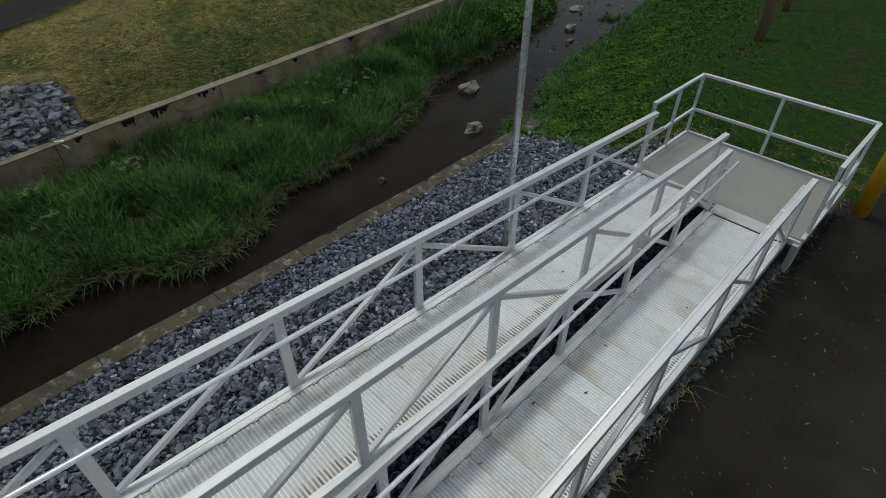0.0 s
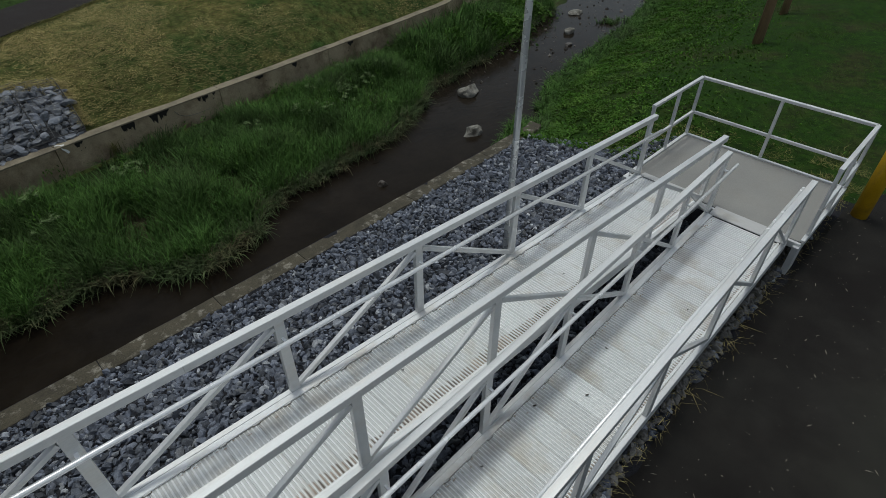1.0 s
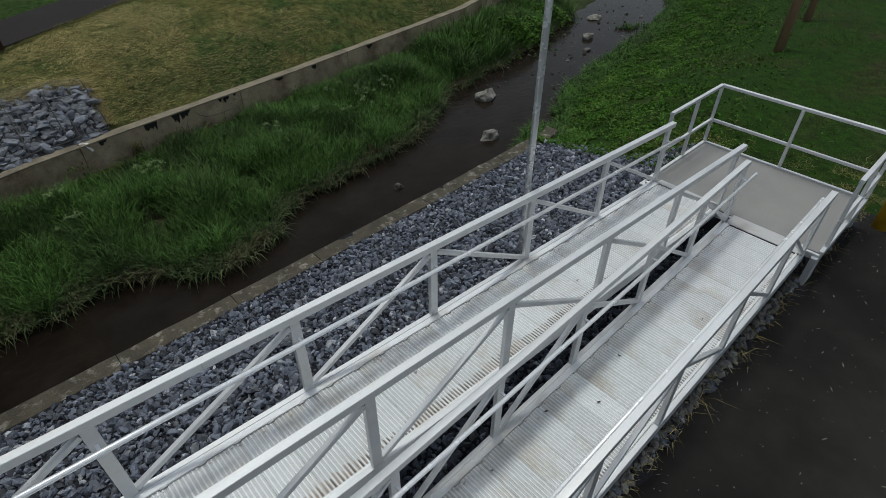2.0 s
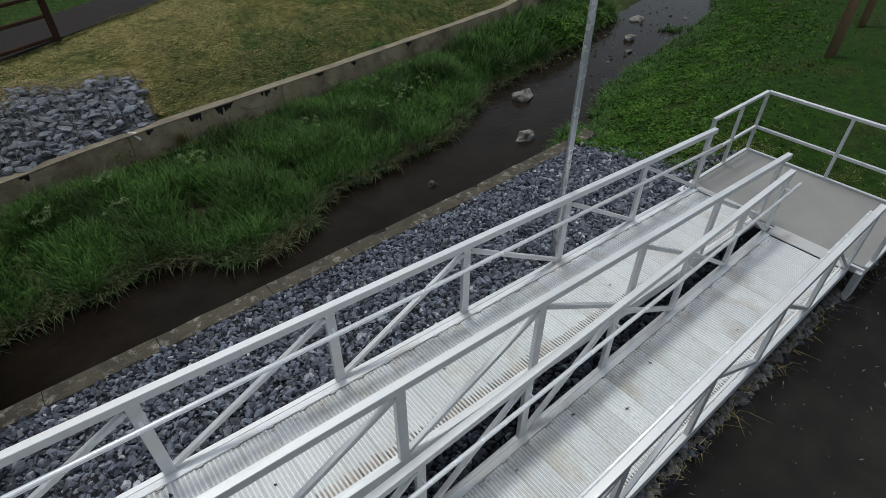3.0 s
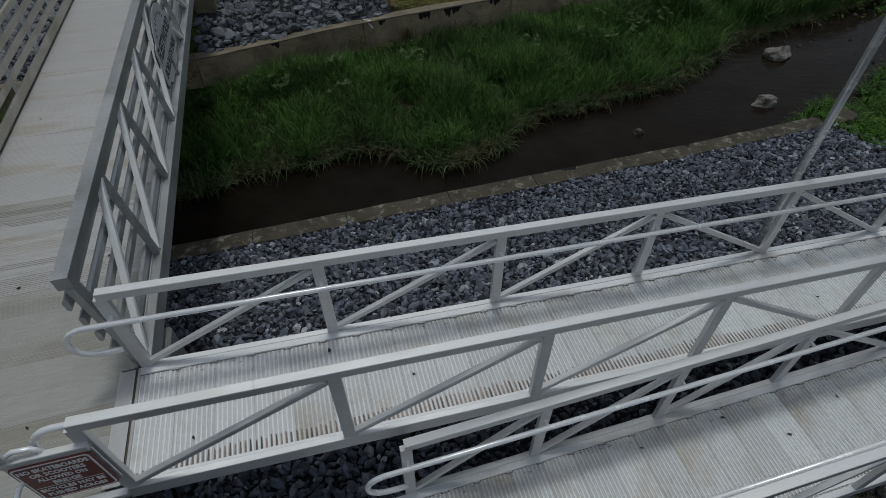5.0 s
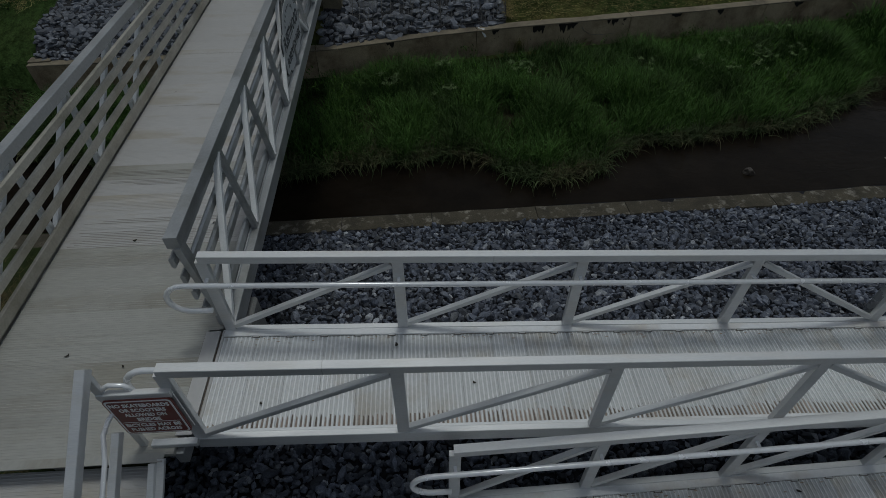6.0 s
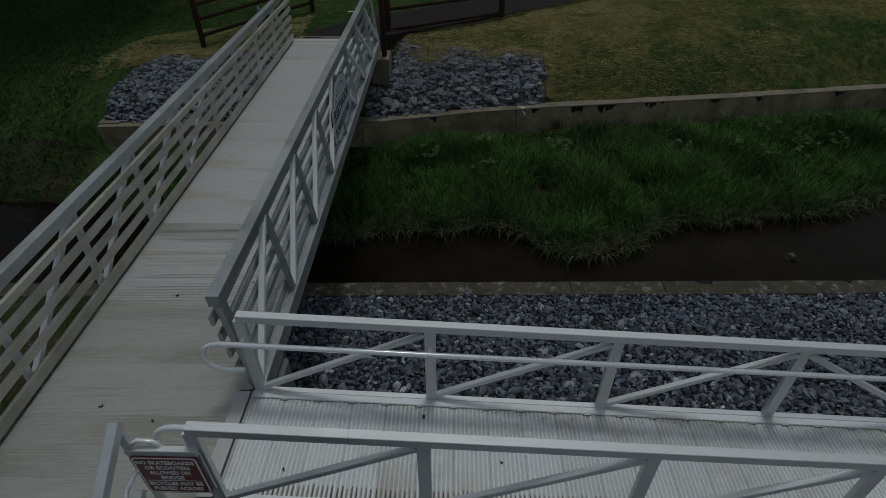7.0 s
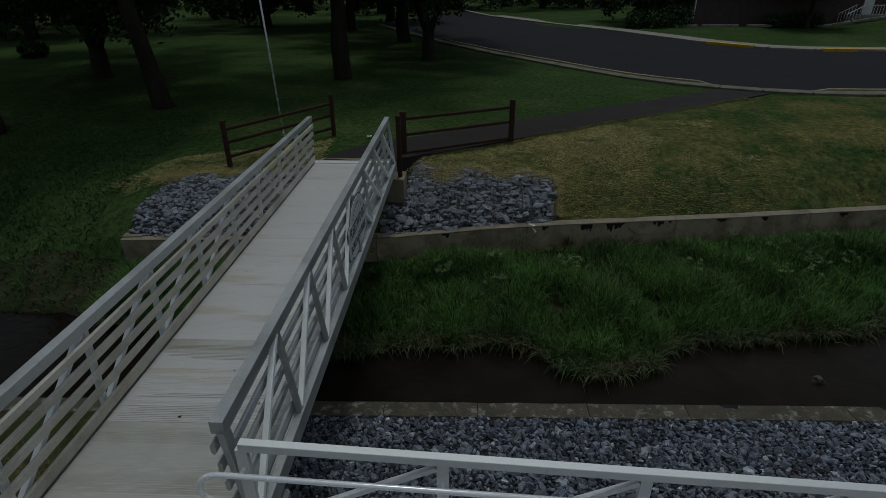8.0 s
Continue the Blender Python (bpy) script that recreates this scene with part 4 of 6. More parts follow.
def leaf_litter():
    """Small curled dry leaves lying on the decks."""
    spots = [(-0.95, -0.35, 0), (-0.6, 1.55, 0), (-1.9, 4.6, 0), (-0.5, 5.3, 0), (-1.4, 1.3, 0), (-1.0, 7.2, 0), (-1.7, 8.6, 0), (-1.1, 2.1, 0), (-1.5, -0.2, 0), (-0.7, 3.5, 0)]
    spots += [(x, y, z_up(x)) for x, y in ((0.35, -0.78), (2.2, -0.62), (4.1, -0.5), (1.5, -0.2), (6.6, -0.7))]
    spots += [(x, y, z_low(x)) for x, y in ((4.2, -1.52), (5.1, -1.47), (6.3, -1.6), (3.6, -1.9), (7.5, -2.0), (5.6, -1.8))]
    for k, (x, y, z) in enumerate(spots):
        a, q = random.uniform(0, 6.28), random.uniform(0.008, 0.017)
        bm = bmesh.new()
        prev = None
        for i in range(5):
            u = i / 4 - 0.5
            c = Vector((math.cos(a) * u * 3 * q + 0.3 * q * math.sin(7 * u + k), math.sin(a) * u * 3 * q, 0.004 + 0.8 * q * (4 * u * u)))
            w = Vector((-math.sin(a), math.cos(a), 0.3)) * q * (0.15 + 0.75 * (1 - 4 * u * u))
            row = [bm.verts.new(Vector((x, y, z + 0.002)) + c - w), bm.verts.new(Vector((x, y, z + 0.002)) + c + w)]
            if prev:
                bm.faces.new((prev[0], row[0], row[1], prev[1]))
            prev = row
        tagged(part("dry_leaf", bm, DEAD_LEAF), "small curled dark brown leaf lying on the deck", "leaf", "fallen leaves")


leaf_litter()


def paper_scrap():
    """A crumpled scrap of white paper by the path."""
    bm = bmesh.new()
    bmesh.ops.create_grid(bm, x_segments=4, y_segments=3, size=0.06)
    for v in bm.verts:
        v.co = Vector((-1.5 + v.co.x * 1.3, 14.45 + v.co.y * 0.8, float(ground_z(-1.5, 14.45)) + 0.07 + 0.03 * noise.noise(v.co * 14)))
    tagged(part("paper_scrap", bm, WHITE), "crumpled white paper scrap lying in the grass", "litter")


paper_scrap()


def wall_litter():
    """A pale rag caught on the coping and a bare root hanging on the wall."""
    bm = bmesh.new()
    for a, b in (((3.44, 0.10, -1.672), (3.60, -0.045, -1.675)), ((3.54, -0.04, -1.675), (3.64, -0.066, -1.87))):
        pa, pb = (Vector((q[0], float(wall_y(q[0])) + q[1], q[2])) for q in (a, b))
        side = Vector((0.035, 0.02, 0.02))
        rows = [pa.lerp(pb, k / 4) + Vector((0, 0, 0.008 * math.sin(5 * k))) for k in range(5)]
        vs = [(bm.verts.new(q - side * (0.6 + 0.2 * (k % 2))), bm.verts.new(q + side * 0.6)) for k, q in enumerate(rows)]
        for u, v in zip(vs, vs[1:]):
            bm.faces.new((u[0], v[0], v[1], u[1]))
    tagged(part("plastic_scrap", bm, WHITE), "torn white plastic strip caught on the wall", "litter")
    run = [(x, float(wall_y(x)) - 0.066, z) for x, z in ((6.24, -1.83), (6.32, -1.95), (6.5, -2.05), (6.7, -2.085), (6.95, -2.09), (7.2, -2.08))]
    tagged(part("root", pipe(run, 0.009, 6, 0.005), RIVER_STONE, smooth=True), "bare pale root hanging against the concrete wall", "root")


wall_litter()

# ---- poles, posts, fences ----
def flag_pole(x, y, z0, top, label, r=0.042, lean=0.0):
    ob = thing("flag_pole", (x, y, z0), label, "pole")
    part("shaft", pipe([(x, y, z0 - 0.1), (x + lean * 0.35, y, z0 + 0.35 * (top - z0)), (x + lean, y, top)], r, 16, r * 0.92), POLE_METAL, ob, smooth=True)
    part("base_collar", pipe([(x, y, z0 - 0.05), (x, y, z0 + 0.06)], r * 1.8, 12), POLE_METAL, ob)
    return ob


flag_pole(6.56, 0.2, float(ground_z(6.56, 0.2)), 7.5, "slim silver metal pole standing beside the ramp")
flag_pole(-4.55, 15.0, FAR_Z, 7.0, "thin pale metal pole on the far lawn", 0.032, -0.32)


def bollard():
    x, y, z = 12.1, -2.9, LOT_Z
    bm = bmesh.new()
    r = 0.125
    tube(bm, [(x, y, z - 0.1), (x, y, z + 1.32), (x, y, z + 1.37), (x, y, z + 1.4)], r, 20)
    for v in bm.verts:
        if v.co.z > z + 1.39:
            v.co.x, v.co.y = x + (v.co.x - x) * 0.5, y + (v.co.y - y) * 0.5
        elif v.co.z > z + 1.34:
            v.co.x, v.co.y = x + (v.co.x - x) * 0.88, y + (v.co.y - y) * 0.88
    bmesh.ops.recalc_face_normals(bm, faces=bm.faces)
    tagged(part("bollard", bm, YELLOW, smooth=True), "yellow-painted round safety bollard on the asphalt edge", "bollard")


bollard()


def utility_pole(x, y, z, r, lean):
    bm = pipe([(x, y, z - 0.3), (x + lean * 0.3, y, z + 3), (x + lean, y, z + 9)], r, 14, r * 0.7)
    tagged(part("utility_pole", bm, POLE_WOOD, smooth=True), "round brown wooden utility pole standing in the grass", "pole", "wooden poles")


utility_pole(20.9, 2.0, -1.35, 0.15, 0.0)
utility_pole(25.3, 2.7, -1.35, 0.13, 0.0)


def split_fence(points, rails, label, high=1.36, thick=0.14):
    mid = points[0]
    ob = thing("rail_fence", (*mid, float(ground_z(*mid))), label, "fence", "rail fences")
    tops = []
    for x, y in points:
        z = float(ground_z(x, y))
        part("post", bar((x, y, z - 0.2), (x, y, z + high), thick, 0.9 * thick, (1, 0, 0), 0.025), BROWN_WOOD, ob)
        tops.append(Vector((x, y, z)))
    for a, b in zip(tops, tops[1:]):
        for h in rails:
            part("rail", bar(a + Vector((0, 0, h)), b + Vector((0, 0, h - 0.02)), 0.05, 0.095, (0, 0, 1), 0.02), BROWN_WOOD, ob)


split_fence([(-5.24, 12.0), (-2.77, 14.85)], (1.1, 0.72, 0.3), "dark brown wooden rail fence with three rails")
split_fence([(-0.13, 12.45), (3.17, 14.6)], (1.14, 0.68, 0.14), "dark brown wooden rail fence beside the path", thick=0.19)
for x, y in ((-0.07, 10.85),):
    z = float(ground_z(x, y))
    tagged(part("fence_post", bar((x, y, -0.6), (x, y, 1.18), 0.13, 0.12, (1, 0, 0), 0.02), BROWN_WOOD), "dark reddish-brown wooden post at the bridge end", "post")


def abutment():
    for x0, x1 in ((-0.42, 0.06), (-2.75, -2.3)):
        bm = bmesh.new()
        bmesh.ops.create_cube(bm, size=1, matrix=pose((x0 + x1) / 2, 10.95, -1.15) @ Matrix.Diagonal((x1 - x0, 0.7, 1.4, 1)))
        bmesh.ops.bevel(bm, geom=bm.edges[:], offset=0.02, segments=1, affect="EDGES")
        tagged(part("abutment", bm, CONCRETE_PALE), "pale concrete bridge abutment block", "abutment", kind="structure")
    bm = bmesh.new()
    bmesh.ops.create_cube(bm, size=1, matrix=pose(-1.3, 11.0, -0.95) @ Matrix.Diagonal((2.0, 0.6, 1.7, 1)))
    tagged(part("abutment", bm, CONCRETE_PALE), "concrete abutment under the bridge end", "abutment", kind="structure")
    bm = bmesh.new()
    bmesh.ops.create_cube(bm, size=1, matrix=pose(-1.3, 0.2, -1.25) @ Matrix.Diagonal((2.6, 0.9, 2.0, 1)))
    bmesh.ops.bevel(bm, geom=bm.edges[:], offset=0.03, segments=1, affect="EDGES")
    tagged(part("abutment", bm, GREY_CONCRETE), "concrete abutment under the near bridge end", "abutment", kind="structure")


abutment()


# ---- stairs and signs ----
def stairs():
    rise, going, y0, n = 0.187, 0.29, -1.25, 6
    slope = rise / going
    ob = thing("stairs", (-1.4, -2.2, LOT_Z), "open-riser aluminium stairs down to the asphalt", "stairs")
    me = ribbed_plank("tread", 1.0, 0.3, 11, ALU_BRIDGE, rib=0.003)

    def line(y):
        return slope * (y - y0)
    for k in range(1, n):
        y = y0 + 0.07 - going * (k - 0.5) - 0.02
        shared("tread", me, Matrix.Translation((-1.36, y, -rise * k)) @ Matrix.Rotation(math.pi / 2, 4, "Z") @ Matrix.Diagonal((1.02, 1.85, 1, 1)), ob)
    ye = y0 - going * n + 0.05
    part("nosing_plate", bar((-2.3, y0 + 0.03, 0.004), (-0.33, y0 + 0.03, 0.004), 0.075, 0.012), ALU_TRODDEN, ob)
    for side, x in ((1, -0.5), (-1, -2.22)):
        t = part("stair_rail", bar((x - side * 0.02, ye, line(ye) + 0.95), (x - side * 0.02, y0 + 0.175, line(y0 + 0.175) + 0.95), 0.07, 0.085), ALU, ob, "square tube stair rail")
        part("mid_rail", bar((x + side * 0.07, ye, line(ye) + 0.58), (x + side * 0.07, y0 - 0.03, line(y0 - 0.03) + 0.58), 0.055, 0.07), ALU, t)
        part("stringer", bar((x + side * 0.105, ye, line(ye) - 0.06), (x + side * 0.105, y0 + 0.02, line(y0 + 0.02) - 0.06), 0.05, 0.2), ALU, t)
        part("stringer_lip", bar((x + side * 0.155, ye, line(ye) - 0.01), (x + side * 0.155, y0 + 0.02, line(y0 + 0.02) - 0.01), 0.06, 0.03), ALU, t)
        for y in (y0 + 0.155, ye + 0.05):
            part("post", bar((x - side * 0.02, y, line(y) + 0.9), (x - side * 0.02, y, line(y) - 0.1), 0.06, 0.04, (0, 1, 0)), ALU, t)
        xh = x + side * 0.005
        pts = [(x, y0 + 0.15, 0.835), (x + side * 0.05, y0 + 0.175, 0.855), (x + side * 0.15, y0 + 0.175, 0.845), (x + side * 0.19, y0 + 0.17, 0.81), (x + side * 0.15, y0 + 0.17, 0.68), (xh, y0 + 0.16, 0.58), (xh - side * 0.05, y0 + 0.08, 0.54), (xh - side * 0.05, y0 - 0.03, 0.53), (xh, y0 - 0.2, line(y0 - 0.2) + 0.6), (xh, ye, line(ye) + 0.6)]
        part("handrail", pipe(pts, 0.0185), STEEL, t, "round tube handrail", smooth=True)


stairs()


def lettering(text, size, at, rot, mat, parent, name="lettering", width=None):
    cu = bpy.data.curves.new(name, "FONT")
    cu.body, cu.size, cu.align_x, cu.align_y, cu.extrude, cu.resolution_u = text, size, "CENTER", "CENTER", 0.0012, 2
    cu.offset = size * 0.026
    tmp = bpy.data.objects.new(name, cu)
    scene.collection.objects.link(tmp)
    dg = bpy.context.evaluated_depsgraph_get()
    dg.update()
    me = bpy.data.meshes.new_from_object(tmp.evaluated_get(dg))
    bpy.data.objects.remove(tmp)
    xs = [v.co.x for v in me.vertices]
    k = 1.0 if width is None else width / (max(xs) - min(xs))
    me.transform(Matrix.Diagonal((k, 1, 1, 1)))
    me.materials.clear()
    me.materials.append(mat)
    ob = new(name, me)
    attach(ob, parent)
    ob.matrix_basis = Matrix.Translation(at) @ rot
    return ob


def rounded_panel(cx, cz, w, h, y0, y1, r):
    """An upright rounded panel in the xz plane."""
    bm = bmesh.new()
    prof = []
    for sx, sz, a0 in ((1, 1, 0), (-1, 1, 90), (-1, -1, 180), (1, -1, 270)):
        for k in range(5):
            a = radians(a0 + k * 22.5)
            prof.append((cx + sx * (w / 2 - r) + r * math.cos(a), cz + sz * (h / 2 - r) + r * math.sin(a)))
    f = [bm.verts.new((x, y0, z)) for x, z in prof]
    b = [bm.verts.new((x, y1, z)) for x, z in prof]
    n = len(prof)
    for i in range(n):
        bm.faces.new((f[i], f[(i + 1) % n], b[(i + 1) % n], b[i]))
    bm.faces.new(f)
    bm.faces.new(b[::-1])
    bmesh.ops.recalc_face_normals(bm, faces=bm.faces)
    return bm


def rules_sign():
    y = -1.135
    cx, cz = -0.285, 0.498
    ob = thing("rules_sign", (cx, y, 0.1), "brown rules sign with white lettering on the ramp corner", "sign")
    part("back_plate", bar((cx - 0.2, y + 0.03, cz + 0.02), (cx + 0.26, y + 0.03, cz + 0.02), 0.012, 0.47), ALU, ob)
    part("top_channel", bar((cx - 0.26, y + 0.035, cz + 0.27), (cx + 0.25, y + 0.035, cz + 0.27), 0.05, 0.06), ALU, ob)
    part("bottom_channel", bar((cx - 0.16, y + 0.03, cz - 0.485), (cx + 0.2, y + 0.03, cz - 0.485), 0.06, 0.05), ALU, ob)
    part("panel", rounded_panel(cx, cz, 0.485, 0.49, y, y + 0.014, 0.035), SIGN_BROWN, ob)
    part("border", rounded_panel(cx, cz, 0.468, 0.473, y - 0.0015, y + 0.002, 0.03), SIGN_WHITE, ob)
    part("field", rounded_panel(cx, cz, 0.440, 0.445, y - 0.003, y + 0.002, 0.025), SIGN_BROWN, ob)
    up = Matrix.Rotation(math.pi / 2, 4, "X")
    for txt, z, w in (("NO SKATEBOARDS", 0.178, 0.42), ("OR SCOOTERS", 0.112, 0.33), ("ALLOWED ON", 0.046, 0.30), ("BRIDGE", -0.02, 0.17), ("BICYCLES MAY BE", -0.105, 0.40), ("PUSHED ACROSS", -0.172, 0.37)):
        lettering(txt, 0.062, (cx, y - 0.0055, cz + z), up, SIGN_WHITE, ob, width=w)
    part("divider", bar((cx - 0.21, y - 0.0035, cz - 0.062), (cx + 0.21, y - 0.0035, cz - 0.062), 0.002, 0.005), SIGN_WHITE, ob)


rules_sign()


def park_sign():
    x, yc = -0.15, 5.42
    ob = thing("park_sign", (x, yc, 0.1), "pale grey arched metal plaque with dark lettering on the truss", "sign")

    def outline(k):
        half = [(0.0, 1.05), (0.2, 1.04), (0.38, 0.98), (0.52, 0.88), (0.6, 0.76), (0.72, 0.74), (0.80, 0.68), (0.80, 0.22), (0.74, 0.16), (0.55, 0.15), (0.45, 0.08), (0.0, 0.06)]
        pts = [(u, v) for u, v in half] + [(-u, v) for u, v in half[-2:0:-1]]
        return [(u * k, 0.56 + (v - 0.56) * k) for u, v in pts]
    for nm, k, d, mat in (("plaque", 1.0, 0.0, SIGN_DARK), ("face", 0.955, 0.006, SIGN_GREY)):
        bm = bmesh.new()
        p = outline(k)
        n = len(p)
        a = [bm.verts.new((x - 0.012, yc + u, v)) for u, v in p]
        b = [bm.verts.new((x + d, yc + u, v)) for u, v in p]
        for i in range(n):
            bm.faces.new((a[i], a[(i + 1) % n], b[(i + 1) % n], b[i]))
        bm.faces.new(a)
        bm.faces.new(b)
        bmesh.ops.recalc_face_normals(bm, faces=bm.faces)
        part(nm, bm, mat, ob)
    rot = Matrix.Rotation(math.pi / 2, 4, "Z") @ Matrix.Rotation(math.pi / 2, 4, "X")
    lettering("FLEETWOOD", 0.26, (x + 0.008, yc, 0.58), rot, SIGN_DARK, ob, width=1.3)
    lettering("BOROUGH PARK", 0.2, (x + 0.008, yc, 0.31), rot, SIGN_DARK, ob, width=1.3)
    for k in range(9):
        a = radians(150 - 15 * k)
        part("lettering_bar", bar((x + 0.008, yc + 0.40 * math.cos(a), 0.62 + 0.27 * math.sin(a)), (x + 0.008, yc + 0.40 * math.cos(a) + 0.045 * math.cos(a), 0.62 + 0.27 * math.sin(a) + 0.045 * math.sin(a)), 0.03, 0.003, (1, 0, 0)), SIGN_DARK, ob)


park_sign()

# ---- loose stone ----
def rock_variants(count, flat=0.75, seed=3, sub=1, cuts=4, near=0.35):
    out = []
    for k in range(count):
        bm = bmesh.new()
        bmesh.ops.create_icosphere(bm, subdivisions=sub, radius=1)
        v = np.array([q.co[:] for q in bm.verts])
        f = np.array([[q.index for q in t.verts] for t in bm.faces])
        bm.free()
        g = np.random.default_rng(seed + k)
        n1 = [g.normal(size=3) for _ in range(cuts)]
        for q in n1:                                    # broken faces
            q /= np.linalg.norm(q)
            d = v @ q - g.uniform(near, near + 0.25)
            v = v - np.outer(np.clip(d, 0, None), q)
        v = v * np.array([1.35, 0.95, flat]) + g.normal(0, 0.06 / sub ** 2, v.shape)
        out.append((v, f))
    return out


ROCKS = rock_variants(10)
BLOCKS = rock_variants(10, 0.7, 31, 2, 9, 0.45)


def turn(g):
    q = g.normal(size=4)
    q /= np.linalg.norm(q)
    w, x, y, z = q
    return np.array([[1 - 2 * (y * y + z * z), 2 * (x * y - w * z), 2 * (x * z + w * y)], [2 * (x * y + w * z), 1 - 2 * (x * x + z * z), 2 * (y * z - w * x)], [2 * (x * z - w * y), 2 * (y * z + w * x), 1 - 2 * (x * x + y * y)]])


def lie(g):
    """A turn about the vertical with a slight tilt."""
    return np.array(Matrix.Rotation(g.uniform(0, math.tau), 3, "Z") @ Matrix.Rotation(g.normal(0, 0.28), 3, "X") @ Matrix.Rotation(g.normal(0, 0.28), 3, "Y"))


def stones(owner, spots, sizes, mat_many, mat_one, near, piece="stone", sink=0.25, turned=turn, shapes=ROCKS):
    """Stones at spots; the ones nearest to the place near become pieces of their own."""
    spots, sizes = np.asarray(spots), np.asarray(sizes)
    order = np.argsort(np.hypot(spots[:, 0] - near[0], spots[:, 1] - near[1]))
    meshes = [arrays(piece, v, f, mat_one) for v, f in shapes]
    for i in order[:300]:
        m = Matrix.Translation((*spots[i][:2], spots[i][2] + sizes[i] * sink)) @ Matrix(turned(rng)).to_4x4() @ Matrix.Scale(float(sizes[i]), 4)
        shared(piece, meshes[i % 10], m, owner)
    V, F, o = [], [], 0
    for i in order[300:]:
        v, f = shapes[i % 10]
        v = v @ turned(rng).T * sizes[i] + spots[i] + np.array([0, 0, sizes[i] * sink])
        V.append(v)
        F.append(f + o)
        o += len(v)
    ob = new("loose_stones", arrays("loose_stones", np.concatenate(V), np.concatenate(F), mat_many))
    attach(ob, owner)
    tagged(ob, kind="stuff")


def jittered(x0, x1, y0, y1, step):
    xs, ys = np.meshgrid(np.arange(x0, x1, step), np.arange(y0, y1, step))
    p = np.stack([xs.ravel(), ys.ravel()], -1)
    return p + rng.uniform(-0.5, 0.5, p.shape) * step


def gravel():
    p = jittered(-1.1, 13.6, -2.5, 4.4, 0.062)
    top = np.array([near_y(x) for x in p[:, 0]]) - 0.42
    end = 12.9 - 0.25 * (p[:, 1] - 2.0) * (p[:, 1] < 4) + 0.25 * np.sin(2.3 * p[:, 1])
    keep = (p[:, 1] < top) & (p[:, 0] < np.minimum(end, 13.4)) & (p[:, 1] > -2.5 + 0.05 * np.sin(5 * p[:, 0])) & ~((p[:, 0] < 0.02) & (p[:, 1] < 0.67) & (p[:, 1] > -0.27)) & ~((p[:, 0] > 10.4) & (p[:, 1] < 0.6) & (p[:, 1] > -2.3)) & ~((p[:, 0] > 11.2) & (p[:, 1] < -1))
    p = p[keep]
    z = ground_z(p[:, 0], p[:, 1])
    sizes = np.clip(rng.lognormal(math.log(0.045), 0.34, len(p)), 0.018, 0.09)
    ob = thing("gravel_bed", (5, 1, -1.8), "dark blue-grey crushed slate gravel beside the stream", "gravel", kind="structure")
    stones(ob, np.column_stack([p, z]), sizes, SLATE, SLATE_ONE, (3.0, 1.6))
    n = 520                                             # larger dusty stones dumped along the asphalt
    ex, ey = rng.uniform(1.2, 11.6, n), -2.425 + rng.normal(0, 0.035, n)
    ob = thing("edge_stones", (6, -2.45, LOT_Z), "dusty grey rubble dumped along the asphalt edge", "stones", kind="structure")
    stones(ob, np.column_stack([ex, ey, np.full(n, LOT_Z + 0.02)]), rng.uniform(0.028, 0.066, n), DUSTY, DUSTY, (6, -2.4))


gravel()


def riprap(x0, x1, y0, y1, label, near, keep, size=0.108):
    ob = thing("riprap", ((x0 + x1) / 2, (y0 + y1) / 2, -1.2), label, "riprap", "stone aprons", kind="structure")
    P, S, Z = [], [], []
    for step, big, lift in ((size * 0.85, size * 0.55, -0.01), (size * 1.15, size, 0.03)):
        p = jittered(x0, x1, y0, y1, step)
        p = p[keep(p[:, 0], p[:, 1])]
        P.append(p)
        Z.append(ground_z(p[:, 0], p[:, 1]) + lift)
        S.append(np.clip(rng.lognormal(math.log(big), 0.32, len(p)), big * 0.45, big * 1.7))
    big = np.concatenate([S[1], S[0]])
    spots = np.column_stack([np.concatenate([P[1], P[0]]), np.concatenate([Z[1], Z[0]])])
    stones(ob, spots, big, RIPRAP, RIPRAP_ONE, near, sink=0.0, turned=lie, shapes=BLOCKS)
    # one dark sheet under the stones covers the lawn and shows in the gaps
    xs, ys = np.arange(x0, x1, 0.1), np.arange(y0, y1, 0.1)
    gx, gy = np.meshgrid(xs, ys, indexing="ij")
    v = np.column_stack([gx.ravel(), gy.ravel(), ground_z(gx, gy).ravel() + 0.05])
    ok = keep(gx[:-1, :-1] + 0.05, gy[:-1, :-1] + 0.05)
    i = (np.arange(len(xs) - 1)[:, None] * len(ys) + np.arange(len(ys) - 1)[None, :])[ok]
    fill = new("stone_fill", arrays("stone_fill", v, np.stack([i, i + len(ys), i + len(ys) + 1, i + 1], -1), RIPRAP_FILL))
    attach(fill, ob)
    return ob


riprap(-0.4, 4.5, 9.5, 12.6, "grey angular riprap stone on the slope", (2, 11), lambda x, y: (y > wall_y(x) + 0.19) & (y < 12.1 + 0.12 * np.sin(4 * x) - 0.1 * np.clip(x - 3, 0, 2)) & (x < 4.22 + 0.03 * np.sin(5 * y)) & ((x > 0.1) | (y < 10.56)))
riprap(-8.6, -2.5, 7.8, 13.5, "grey angular riprap stone beside the bridge", (-4, 11), lambda x, y: (((y > wall_y(x) + 0.19) & (x > -7.1)) | ((y > 8.3) & (x < -7.25))) & (y < 11.5 + 0.15 * np.sin(4 * x) + 0.2 * (x + 5)) & (x > -7.05 + 0.15 * np.sin(3 * y) + 0.25 * np.clip(y - 10, 0, 3)), 0.075)


